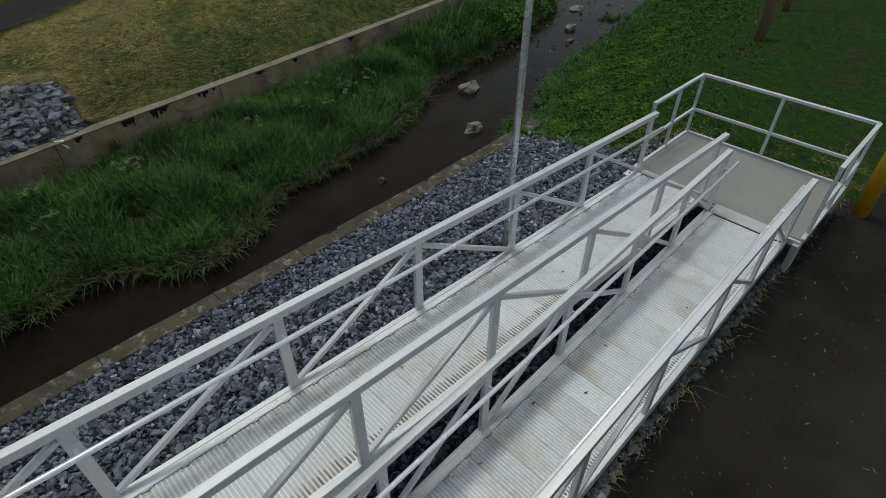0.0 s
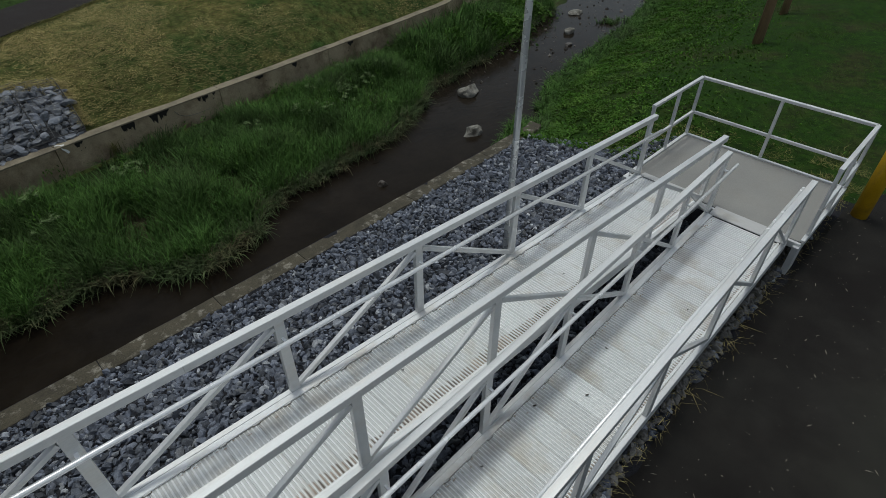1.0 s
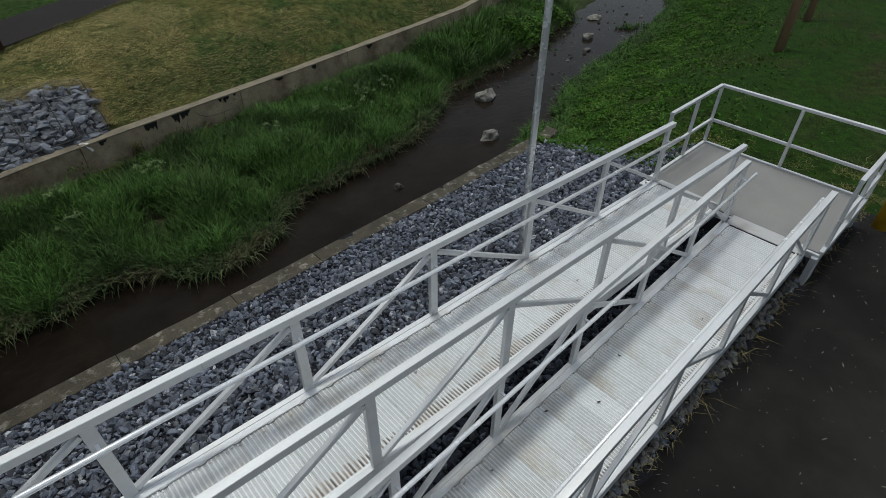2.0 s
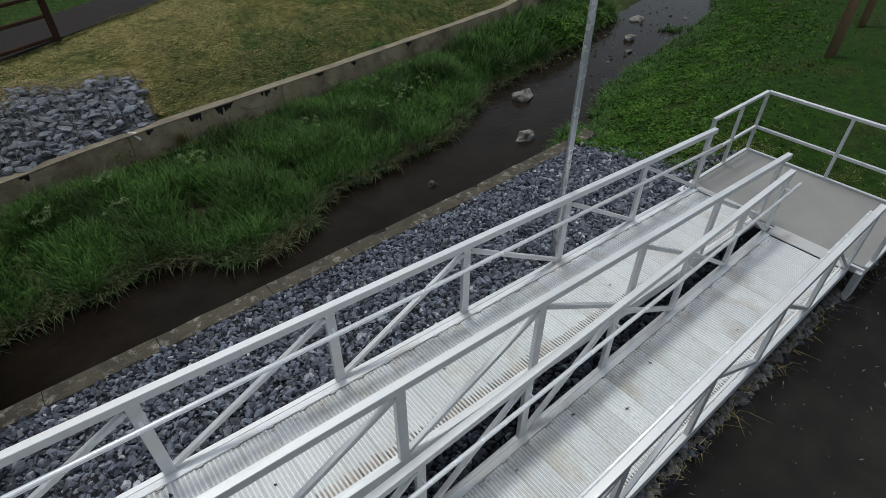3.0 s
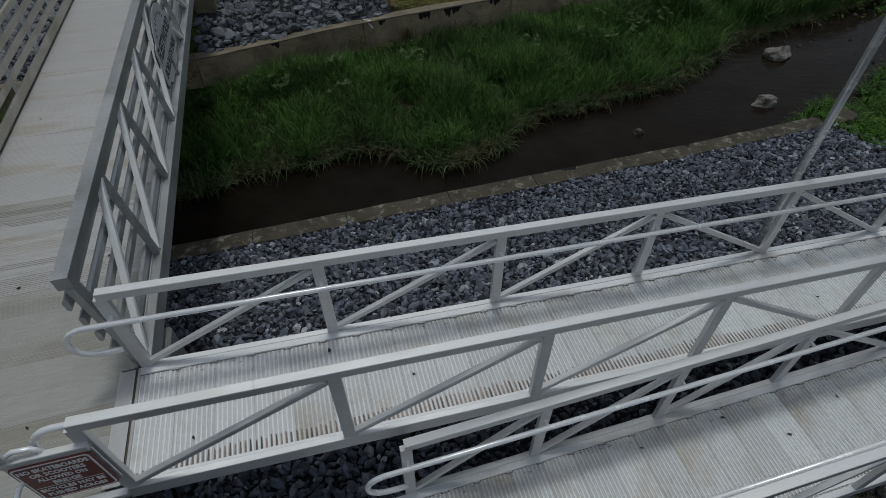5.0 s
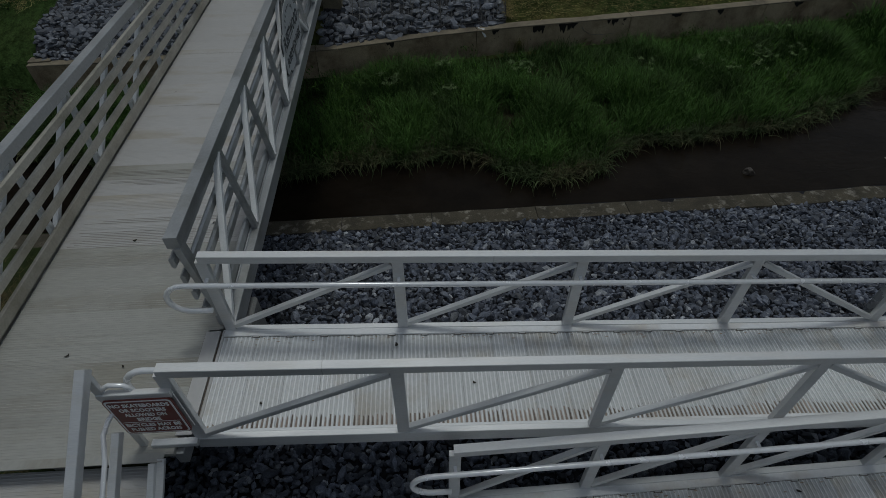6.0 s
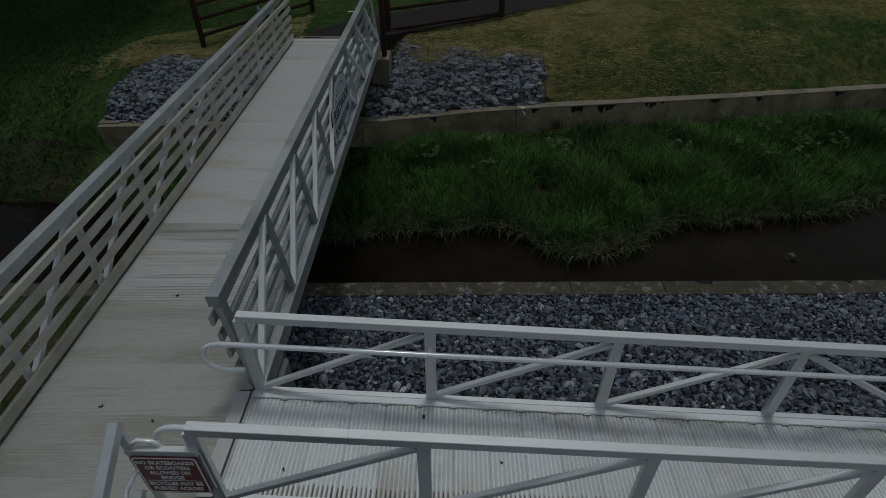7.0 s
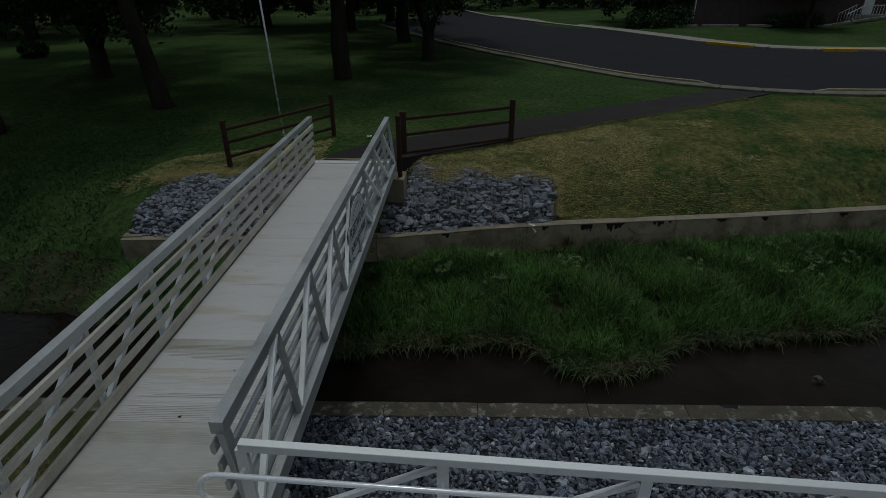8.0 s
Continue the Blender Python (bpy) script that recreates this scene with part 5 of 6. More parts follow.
def wire_mesh():
    """The wire netting that holds the riprap."""
    ob = thing("wire_netting", (2, 11.2, -1.0), "thin dark wire netting stretched over the riprap", "netting")
    bm = bmesh.new()
    for x in np.arange(0.25, 4.25, 0.11):
        ys = np.linspace(float(wall_y(x)) + 0.26, 12.2, 14)
        tube(bm, [(x, y, float(ground_z(x, y)) + 0.135 + 0.015 * math.sin(9 * y + 5 * x)) for y in ys], 0.0045, 4)
    for k in range(19):
        pts = []
        for x in np.linspace(0.25, 4.2, 16):
            y = float(wall_y(x)) + 0.26 + k * 0.1
            if y < 12.25:
                pts.append((x, y, float(ground_z(x, y)) + 0.135 + 0.015 * math.sin(9 * y + 5 * x)))
        if len(pts) > 2:
            tube(bm, pts, 0.0045, 4)
    bmesh.ops.recalc_face_normals(bm, faces=bm.faces)
    tagged(part("wire", bm, WIRE, ob), kind="stuff")

    def seam(run):
        part("seam_wire", pipe([(x, y, float(ground_z(x, y)) + 0.14 + 0.015 * math.sin(9 * y + 5 * x)) for x, y in run], 0.011, 5), DARK_METAL, ob)
    for x in (0.3, 1.02, 1.75, 2.5, 3.3, 4.2):
        seam([(x, float(wall_y(x)) + 0.24 + k * (11.95 - float(wall_y(x)) - 0.2) / 9) for k in range(10)])
    for d in (0.23, 1.15):
        seam([(x, float(wall_y(x)) + d) for x in np.linspace(0.3, 4.2, 14)])


wire_mesh()


def boulder(x, y, z, r, sx, sy, sz, seed, mat=RIVER_STONE, label="pale weathered boulder lying in the shallow stream"):
    bm = bmesh.new()
    bmesh.ops.create_icosphere(bm, subdivisions=3, radius=1)
    for v in bm.verts:
        n = v.co.normalized()
        for j in range(7):                              # broken facets
            q = Vector((noise.noise((seed, j, 1.5)), noise.noise((seed, j, 7.5)), noise.noise((seed + 3, j, 4.5)))).normalized()
            d = v.co.dot(q) - 0.62
            if d > 0:
                v.co -= q * d
        n = v.co.copy()
        k = 1 + 0.22 * noise.noise(n * 1.3 + Vector((seed, 0, 0))) + 0.1 * noise.noise(n * 3.5 + Vector((0, seed, 0)))
        v.co = Vector((n.x * sx, n.y * sy, n.z * sz)) * r * k + Vector((x, y, z))
    tagged(part("boulder", bm, mat), label, "rock", "stream boulders")


boulder(14.3, 8.0, WATER_Z + 0.1, 0.34, 1.2, 0.9, 0.75, 1)
boulder(12.35, 6.05, WATER_Z + 0.06, 0.29, 1.2, 0.8, 0.7, 5)
boulder(8.8, 5.7, WATER_Z + 0.02, 0.13, 1.1, 0.9, 0.8, 9, RIVER_WET, "small dark wet rock in the shallow stream")
boulder(21.85, 9.4, WATER_Z + 0.05, 0.27, 1.3, 0.9, 0.6, 13)
boulder(20.6, 8.5, WATER_Z + 0.02, 0.16, 1.3, 0.9, 0.5, 21, RIVER_WET, "low dark wet rock in the shallow stream")
boulder(24.3, 10.8, WATER_Z + 0.02, 0.3, 1.5, 0.9, 0.5, 25)


def stream_rubble():
    n = 380
    x = 14.5 + 16 * rng.uniform(0, 1, n) ** 0.8
    f = rng.uniform(0.02, 0.98, n)
    y = near_y(x) + f * (bank_y(x) - near_y(x))
    sizes = np.clip(rng.lognormal(math.log(0.038), 0.5, n), 0.015, 0.13)
    ob = thing("stream_rubble", (20, 8.5, WATER_Z), "small wet stones breaking the shallow stream surface", "stones", kind="structure")
    stones(ob, np.column_stack([x, y, np.full(n, WATER_Z - 0.02)]), sizes, RIVER_WET, RIVER_WET, (16, 7.5), sink=0.0)


stream_rubble()


# ---- grass ----
def blades(name, p, z, height, width, lean, mat, label, category, segs=2):
    """Many grass blades, each a bent tapering strip, joined in one mesh."""
    n = len(p)
    a = rng.uniform(0, math.tau, n)
    b = rng.uniform(0, math.tau, n)
    h = height * rng.uniform(0.55, 1.25, n)
    ln = lean * rng.uniform(0.2, 1.3, n) * h
    d = np.stack([np.cos(a), np.sin(a), np.zeros(n)], -1)
    s = np.stack([np.cos(b), np.sin(b), np.zeros(n)], -1) * (width * rng.uniform(0.6, 1.3, n))[:, None] * 0.5
    base = np.column_stack([p, z - 0.03])
    rows = []
    for k in range(segs):
        f = k / segs
        c = base + d * (ln * f * f)[:, None] + np.array([0, 0, 1.0]) * (h * (f - 0.25 * lean * f * f))[:, None]
        w = s * (1 - 0.55 * f)
        rows += [c - w, c + w]
    rows.append(base + d * ln[:, None] + np.array([0, 0, 1.0]) * (h * (1 - 0.35 * lean))[:, None])
    per = 2 * segs + 1
    V = np.stack(rows, 1).reshape(-1, 3)
    o = np.arange(n) * per
    faces = []
    for k in range(segs - 1):
        faces.append(np.stack([o + 2 * k, o + 2 * k + 1, o + 2 * k + 3, o + 2 * k + 2], -1))
    quads = np.concatenate(faces) if faces else np.zeros((0, 4), int)
    tris = np.stack([o + 2 * segs - 2, o + 2 * segs - 1, o + 2 * segs], -1)
    me = arrays(name, V, quads.tolist() + tris.tolist(), mat)
    return tagged(new(name, me), label, category, kind="stuff")


def tufts(name, c, z, count, height, width, spread, droop, mat, label, category):
    """Grass in tufts: blades rise from each centre, fan outward and droop."""
    n = len(c) * count
    k = np.repeat(np.arange(len(c)), count)
    a = rng.uniform(0, math.tau, n)
    d = np.stack([np.cos(a), np.sin(a), np.zeros(n)], -1)
    h = np.repeat(height, count) * rng.uniform(0.6, 1.25, n)
    out = h * spread * rng.uniform(0.15, 1.2, n)
    base = np.column_stack([c[k] + rng.normal(0, 0.045, (n, 2)), z[k] - 0.04])
    s = np.stack([-np.sin(a), np.cos(a), np.zeros(n)], -1) * (width * rng.uniform(0.6, 1.35, n) * 0.5)[:, None]
    up = np.array([0, 0, 1.0])
    dr = droop * rng.uniform(0.3, 1.4, n)
    rows = []
    for f, w in ((0.0, 0.7), (0.4, 1.0), (0.75, 0.75)):
        m = base + d * (out * f ** 1.7)[:, None] + up * (h * (f - dr * f ** 3))[:, None]
        rows += [m - s * w, m + s * w]
    rows.append(base + d * out[:, None] + up * (h * (1 - dr))[:, None])
    V = np.stack(rows, 1).reshape(-1, 3)
    o = np.arange(n) * 7
    q = np.concatenate([np.stack([o, o + 1, o + 3, o + 2], -1), np.stack([o + 2, o + 3, o + 5, o + 4], -1)])
    t = np.stack([o + 4, o + 5, o + 6], -1)
    return tagged(new(name, arrays(name, V, q.tolist() + t.tolist(), mat)), label, category, kind="stuff")


def bank_grass():
    n = 7400
    x = rng.uniform(-6.8, 24, n)
    by, wy = bank_y(x), wall_y(x)
    f = rng.uniform(0.0, 1, n) ** 0.9
    y = by + 0.08 + f * (wy - by - 0.25)
    clump = np.array([noise.noise((a * 0.9, b * 0.9, 4)) for a, b in zip(x, y)])
    keep = (rng.uniform(0, 1, n) < 0.85 + 0.6 * clump) & ~((x > -2.4) & (x < -0.2) & (rng.uniform(0, 1, n) < 0.55))
    x, y, clump, f = x[keep], y[keep], clump[keep], f[keep]
    tufts("tall_grass", np.column_stack([x, y]), ground_z(x, y), 19, (0.66 + 0.45 * clump) * (1 - 0.4 * np.clip((f - 0.75) / 0.25, 0, 1)), 0.0125, 0.65, 0.32, BLADE, "lush green tall grass on the stream bank", "grass")
    n = 190
    x = rng.uniform(14.2, 19.5, n)
    y = bank_y(x) + 0.15 + rng.uniform(0, 1, n) ** 0.8 * (wall_y(x) - bank_y(x) - 0.6)
    tufts("reed_grass", np.column_stack([x, y]), ground_z(x, y), 26, np.full(n, 1.0), 0.024, 0.55, 0.35, BLADE, "tall dark green reed grass clumps on the bank", "grass")
    n = 1500
    x = rng.uniform(-7, 24, n)
    y = bank_y(x) + rng.uniform(-0.08, 0.35, n)
    tufts("bank_edge_grass", np.column_stack([x, y]), np.maximum(ground_z(x, y), WATER_Z), 11, np.full(n, 0.5), 0.018, 0.95, 0.75, BLADE_DARK, "drooping pale grass along the water's edge", "grass")
    n = 700
    x = rng.uniform(12.8, 30, n)
    y = near_y(x) - rng.uniform(-0.25, 0.5, n)
    tufts("near_edge_grass", np.column_stack([x, y]), np.maximum(ground_z(x, y), WATER_Z - 0.02), 10, np.full(n, 0.34), 0.02, 1.0, 0.6, BLADE, "green grass hanging over the near waterline", "grass")
    n = 16                                              # stems with flat pale umbels along the wall
    x = rng.uniform(-0.5, 13, n)
    y = bank_y(x) + rng.uniform(0.45, 0.8, n) * (wall_y(x) - bank_y(x) - 0.2)
    c = np.repeat(np.column_stack([x, y]), 6, 0) + rng.normal(0, 0.13, (n * 6, 2))
    top = np.repeat(ground_z(x, y), 6) + rng.uniform(0.45, 0.68, n * 6)
    blades("hogweed", np.repeat(c, 26, 0) + rng.normal(0, 0.028, (n * 156, 2)), np.repeat(top, 26) + rng.normal(0, 0.012, n * 156), 0.05, 0.03, 1.8, HERB, "pale flat-topped umbels standing in the bank grass", "weeds", 1)
    n = 150                                             # grass over the end of the concrete edge
    x, y = rng.uniform(11.9, 14.0, n), rng.uniform(4.75, 5.6, n)
    k = y < 4.8 + 0.5 * (x - 11.9)
    x, y = x[k], y[k]
    tufts("channel_grass", np.column_stack([x, y]), np.full(len(x), WATER_Z - 0.02), 12, np.full(len(x), 0.4), 0.018, 0.8, 0.5, BLADE, "green grass tufts at the foot of the concrete edge", "grass")
    for cx, cy, r, high, m in ((18.7, 10.7, 1.1, 1.05, 900), (20.0, 10.9, 0.9, 0.8, 600), (16.6, 10.9, 0.8, 0.7, 450), (22.0, 11.6, 1.0, 0.8, 500)):
        q = rng.normal(0, 0.45, (m, 2)) * r
        up = high * np.clip(1 - (np.hypot(q[:, 0], q[:, 1]) / (1.25 * r)) ** 2, 0.1, 1) * rng.uniform(0.45, 1, m)
        q = q + np.array([cx, cy])
        blades("bank_shrub", q, np.maximum(ground_z(q[:, 0], q[:, 1]), WATER_Z) + up, 0.17, 0.085, 1.5, LEAFY, "broad-leaved green shrub on the stream bank", "shrub", 2)
    n = 26                                              # a grassy islet where the stream runs shallow
    x, y = 24.4 + rng.normal(0, 0.35, n), 8.9 + rng.normal(0, 0.16, n)
    tufts("islet_grass", np.column_stack([x, y]), np.full(n, WATER_Z), 14, np.full(n, 0.25), 0.02, 0.9, 0.5, BLADE, "low grass islet in the shallow stream", "grass")
    n = 60                                              # withered stalks leaning on the wall
    x = 4.55 + rng.normal(0, 0.09, n)
    y = wall_y(x) - 0.09 - np.abs(rng.normal(0, 0.05, n))
    blades("withered_stalks", np.column_stack([x, y]), ground_z(x, y) + 0.2, 0.52, 0.013, 0.5, DRY_GRASS, "withered pale stalks leaning on the wall", "grass", 2)
    n = 110
    x = rng.uniform(-1, 22, n)
    y = bank_y(x) + rng.uniform(0.3, 1, n) * (wall_y(x) - bank_y(x) - 0.4)
    blades("bank_herbs", np.repeat(np.column_stack([x, y]), 14, 0) + rng.normal(0, 0.12, (n * 14, 2)), np.repeat(ground_z(x, y) + 0.42, 14) + rng.uniform(0, 0.22, n * 14), 0.12, 0.028, 1.4, LEAFY, "pale leafy herbs standing in the bank grass", "weeds", 2)


bank_grass()


def lawns():
    n = 150000
    x, y = rng.uniform(-14, 24, n), 9 + 15 * rng.uniform(0, 1, n) ** 1.3
    k = (y > wall_y(x) + 0.3) & ~((x > -0.3) & (x < 4.3) & (y < 12.2)) & ~((x > -8) & (x < 0.1) & (y < 12)) & ~((np.abs(y - np.interp(x, [-2, -0.3, 1.4, 3.2, 5.3, 9.8, 14.2], [12, 13.2, 14.6, 15.8, 17.2, 20.1, 23.2])) < 1.13) & (x > -2.2) & (x < 14)) & ~((x > -2.3) & (x < -0.2) & (y < 14))
    x, y = x[k], y[k]
    blades("lawn_grass", np.column_stack([x, y]), ground_z(x, y), 0.10, 0.022, 1.1, SHORT, "short green lawn grass on the far bank", "grass", 1)
    n = 270000
    x, y = rng.uniform(-9, 20, n), rng.uniform(9.5, 18.5, n)
    patch = np.array([noise.noise((a * 0.3, b * 0.3, 9)) + 0.45 * noise.noise((a * 1.1, b * 1.1, 2)) + 0.2 * noise.noise((a * 3.5, b * 3.5, 6)) for a, b in zip(x, y)])
    patch = patch + 0.45 * np.exp(-((x - 5.6) / 2.2) ** 2) + 0.22 * np.exp(-((y - wall_y(x)) / 2.5) ** 2) - 0.7 * np.exp(-((x - 11.3 - 0.55 * (y - 11)) / 1.6) ** 2) + 0.9 * np.exp(-((y - 12.3) / 0.3) ** 2) * (x < 4.5) * (x > 0) + 0.8 * np.exp(-((y - 12.6 - 0.2 * (x + 5)) / 0.9) ** 2) * (x < -2.3) * (x > -7)
    k = (y > wall_y(x) + 0.25) & (patch > rng.uniform(-0.16, 0.16, n) + 0.03 * (y - 12)) & ~((x > -0.3) & (x < 4.3) & (y < 11.9)) & ~((x > -8) & (x < 0.1) & (y < 11.35 + 0.2 * np.minimum(x + 5, 0))) & ~((x > -2.3) & (x < -0.2)) & ~((x < -2.3) & (y > 13.9 + 0.42 * (x + 4))) & ~((x > -2.6) & (x < 14) & (y > np.interp(x, [-2, -0.3, 1.4, 3.2, 5.3, 9.8, 14.2], [12, 13.2, 14.6, 15.8, 17.2, 20.1, 23.2]))) & ~((np.abs(y - np.interp(x, [-2, -0.3, 1.4, 3.2, 5.3, 9.8, 14.2], [12, 13.2, 14.6, 15.8, 17.2, 20.1, 23.2])) < 1.13) & (x > -2.2) & (x < 14))
    x, y = x[k], y[k]
    blades("straw_mulch", np.column_stack([x, y]), ground_z(x, y) + 0.03, 0.095, 0.011, 2.2, STRAW, "dry yellow straw lying on the lawn", "straw", 1)
    n = 7000
    side = rng.uniform(0, 1, n) < 0.25
    x = np.where(side, 4.27 + rng.normal(0, 0.06, n), rng.uniform(-0.1, 4.3, n))
    y = np.where(side, rng.uniform(10.95, 12.1, n), 12.08 + 0.12 * np.sin(4 * x) + rng.normal(0, 0.13, n))
    blades("straw_fringe", np.column_stack([x, y]), ground_z(x, y) + 0.09, 0.10, 0.012, 2.3, STRAW, "dry straw spread along the edge of the riprap", "straw", 1)
    n = 1500
    x, y = 1.0 + rng.normal(0, 0.26, n), 11.75 + rng.normal(0, 0.2, n)
    blades("straw_tuft", np.column_stack([x, y]), ground_z(x, y) + 0.13, 0.13, 0.011, 2.2, STRAW, "loose heap of dry straw on the riprap", "straw", 1)
    n = 3500
    x = rng.uniform(-7.2, -2.4, n)
    y = 11.6 + 0.2 * (x + 5) + rng.normal(0, 0.16, n)
    blades("straw_fringe", np.column_stack([x, y]), ground_z(x, y) + 0.07, 0.10, 0.012, 2.3, STRAW, "dry straw spread along the edge of the riprap", "straw", 1)
    n = 9000                                            # grass leaning over the near side of the path
    x = rng.uniform(-0.1, 14, n)
    py = np.interp(x, [-0.3, 1.4, 3.2, 5.3, 9.8, 15], [13.2, 14.6, 15.8, 17.2, 20.1, 23.7])
    y = py - 1.2 - np.abs(rng.normal(0, 0.09, n)) + 0.06 * np.sin(3.1 * x)
    blades("path_edge_grass", np.column_stack([x, y]), ground_z(x, y) + 0.02, 0.12, 0.02, 1.3, DRY_GRASS, "uneven dry grass along the edge of the path", "grass", 1)
    n = 70000
    x, y = rng.uniform(12, 34, n), rng.uniform(-2.6, 9, n)
    k = (y < near_y(x) - 0.05) & (y > -2.5 - 0.35 * np.clip(x - 12, 0, 8)) & ((x > 13) | (y < 1.5))
    x, y = x[k], y[k]
    blades("near_lawn_grass", np.column_stack([x, y]), ground_z(x, y), 0.10, 0.02, 1.0, SHORT, "green lawn grass beyond the landing", "grass", 1)
    n = 76000
    x = 12.4 + 20 * rng.uniform(0, 1, n) ** 1.2
    y = near_y(x) - np.abs(rng.normal(0, 1, n)) * 1.9
    clump = np.array([noise.noise((a * 1.7, b * 1.7, 8)) + 0.5 * noise.noise((a * 5, b * 5, 3)) for a, b in zip(x, y)])
    k = rng.uniform(0, 1, n) < 0.5 + 1.1 * clump
    x, y = x[k], y[k]
    blades("bank_weeds", np.column_stack([x, y]), ground_z(x, y) + rng.uniform(0, 0.06, len(x)), 0.105, 0.055, 1.3, LEAFY, "broad-leaved green weeds on the near bank", "weeds", 2)
    n = 1300
    x = rng.uniform(1, 12.4, n)
    y = -2.47 + rng.normal(0, 0.07, n)
    blades("edge_straw", np.column_stack([x, y]), np.full(n, LOT_Z + 0.085), 0.075, 0.006, 2.9, STRAW, "dry straw stalks along the gravel edge", "straw", 1)
    n = 1700
    x = rng.uniform(12.3, 13.9, n)
    y = rng.uniform(0.2, 2.6, n)
    blades("corner_straw", np.column_stack([x, y]), ground_z(x, y) + 0.03, 0.12, 0.012, 2.2, DRY_GRASS, "dry straw where gravel meets grass", "straw", 1)
    n = 6000
    x, y = 13.2 + rng.normal(0, 0.55, n), rng.uniform(-2.9, 0.6, n)
    k = (x > 11.95) & (np.array([noise.noise((a * 1.6, b * 1.6, 5)) for a, b in zip(x, y)]) > -0.15)
    x, y = x[k], y[k]
    blades("landing_straw", np.column_stack([x, y]), ground_z(x, y) + 0.03, 0.1, 0.014, 1.6, DRY_GRASS, "dry yellowed grass beside the landing", "grass", 1)
    n = 30000
    x, y = -2.45 - 6.5 * rng.uniform(0, 1, n) ** 1.5, rng.uniform(-4, 3.6, n)
    blades("left_straw", np.column_stack([x, y]), ground_z(x, y) + 0.02, 0.12, 0.012, 2.2, LITTER, "brown dry plant litter on the ground beside the bridge", "straw", 1)
    n = 46000
    x, y = rng.uniform(-24, -7.3, n), rng.uniform(4, 19, n)
    k = (y > bank_y(x)) & (rng.uniform(0, 1, n) < np.clip(1.15 - (y - 8) / 10, 0, 1)) & ~((x > -8.2) & (y > 9.3))
    x, y = x[k], y[k]
    blades("left_bank_weeds", np.column_stack([x, y]), ground_z(x, y), 0.2, 0.03, 1.2, WEED_DARK, "dark leafy weeds on the bank beyond the bridge", "weeds", 2)


lawns()


# ---- trees ----
def tree(x, y, z, r, high, crown_r, crown_z, lean, seed, n_leaf=24000, fork=0.0):
    g = np.random.default_rng(seed)
    ob = thing("tree", (x, y, z), "mature leafy tree with dark bark and drooping crown", "tree", "park trees")
    bm = bmesh.new()
    top = Vector((x + lean, y + 0.3, z + high * 0.62))
    if fork:                                             # a short bole that parts into three stems
        tube(bm, [(x, y, z - 0.3), (x, y, z + 0.15), (x + 0.03, y, z + fork)], r * 1.35, 14, r * 1.05)
        for a in (0.2, 2.4, 4.4):
            tube(bm, [(x, y, z + fork - 0.25), (x + 0.55 * math.cos(a), y + 0.4 * math.sin(a), z + fork + 1.0), (x + 1.5 * math.cos(a), y + 1.2 * math.sin(a), z + fork + 3.2)], r * 0.72, 10, r * 0.4)
    else:
        tube(bm, [(x, y, z - 0.3), (x + lean * 0.03 + 0.03, y, z + 0.2), (x + lean * 0.12 - 0.05, y + 0.04, z + high * 0.1), (x + lean * 0.3 + 0.06, y, z + high * 0.2), (x + lean * 0.62 - 0.04, y + 0.2, z + high * 0.4), top], r * 1.3, 14, r * 0.6)
    for v in bm.verts:
        v.co += Vector((noise.noise(v.co * 1.7), noise.noise(v.co * 1.7 + Vector((9, 0, 0))), 0)) * r * 0.3
    for k in range(7):
        a = k * math.tau / 7 + g.uniform(-0.3, 0.3)
        s = Vector((x + lean * 0.6, y, z + (fork + 2.6 if fork else high * g.uniform(0.22, 0.5))))
        e = Vector((x + lean + math.cos(a) * crown_r * 0.75, y + math.sin(a) * crown_r * 0.75, z + crown_z + g.uniform(-0.5, 1.5)))
        m = s.lerp(e, 0.5) + Vector((0, 0, 0.6))
        tube(bm, [s, m, e], r * 0.42, 7, r * 0.12)
    bmesh.ops.recalc_face_normals(bm, faces=bm.faces)
    part("trunk", bm, BARK, ob, smooth=True)
    V, F = [], []
    clumps = []
    for k in range(110):
        u = g.normal(size=3)
        u /= np.linalg.norm(u)
        rad = crown_r * g.uniform(0.45, 1.0)
        clumps.append((np.array([x + lean, y, z + crown_z + high * 0.18]) + u * rad * np.array([1, 1, 0.62]), g.uniform(0.5, 1.15)))
    per = n_leaf // len(clumps)
    for c, cr in clumps:
        q = c + g.normal(size=(per, 3)) * cr * 0.55
        a, b = g.normal(size=(per, 3)), g.normal(size=(per, 3))
        a /= np.linalg.norm(a, axis=1, keepdims=True)
        b -= a * (a * b).sum(1, keepdims=True)
        b /= np.linalg.norm(b, axis=1, keepdims=True)
        L = g.uniform(0.10, 0.22, (per, 1)) * (1.35 if y > 35 else 1.0)
        o = sum(len(v) for v in V)
        V.append(np.stack([q - a * L, q - b * L * 0.45, q + a * L, q + b * L * 0.45], 1).reshape(-1, 3))
        F.append((np.arange(per * 4) + o).reshape(-1, 4))
    crown = new("crown", arrays("crown", np.concatenate(V), np.concatenate(F), LEAF))
    attach(crown, ob)
    return ob


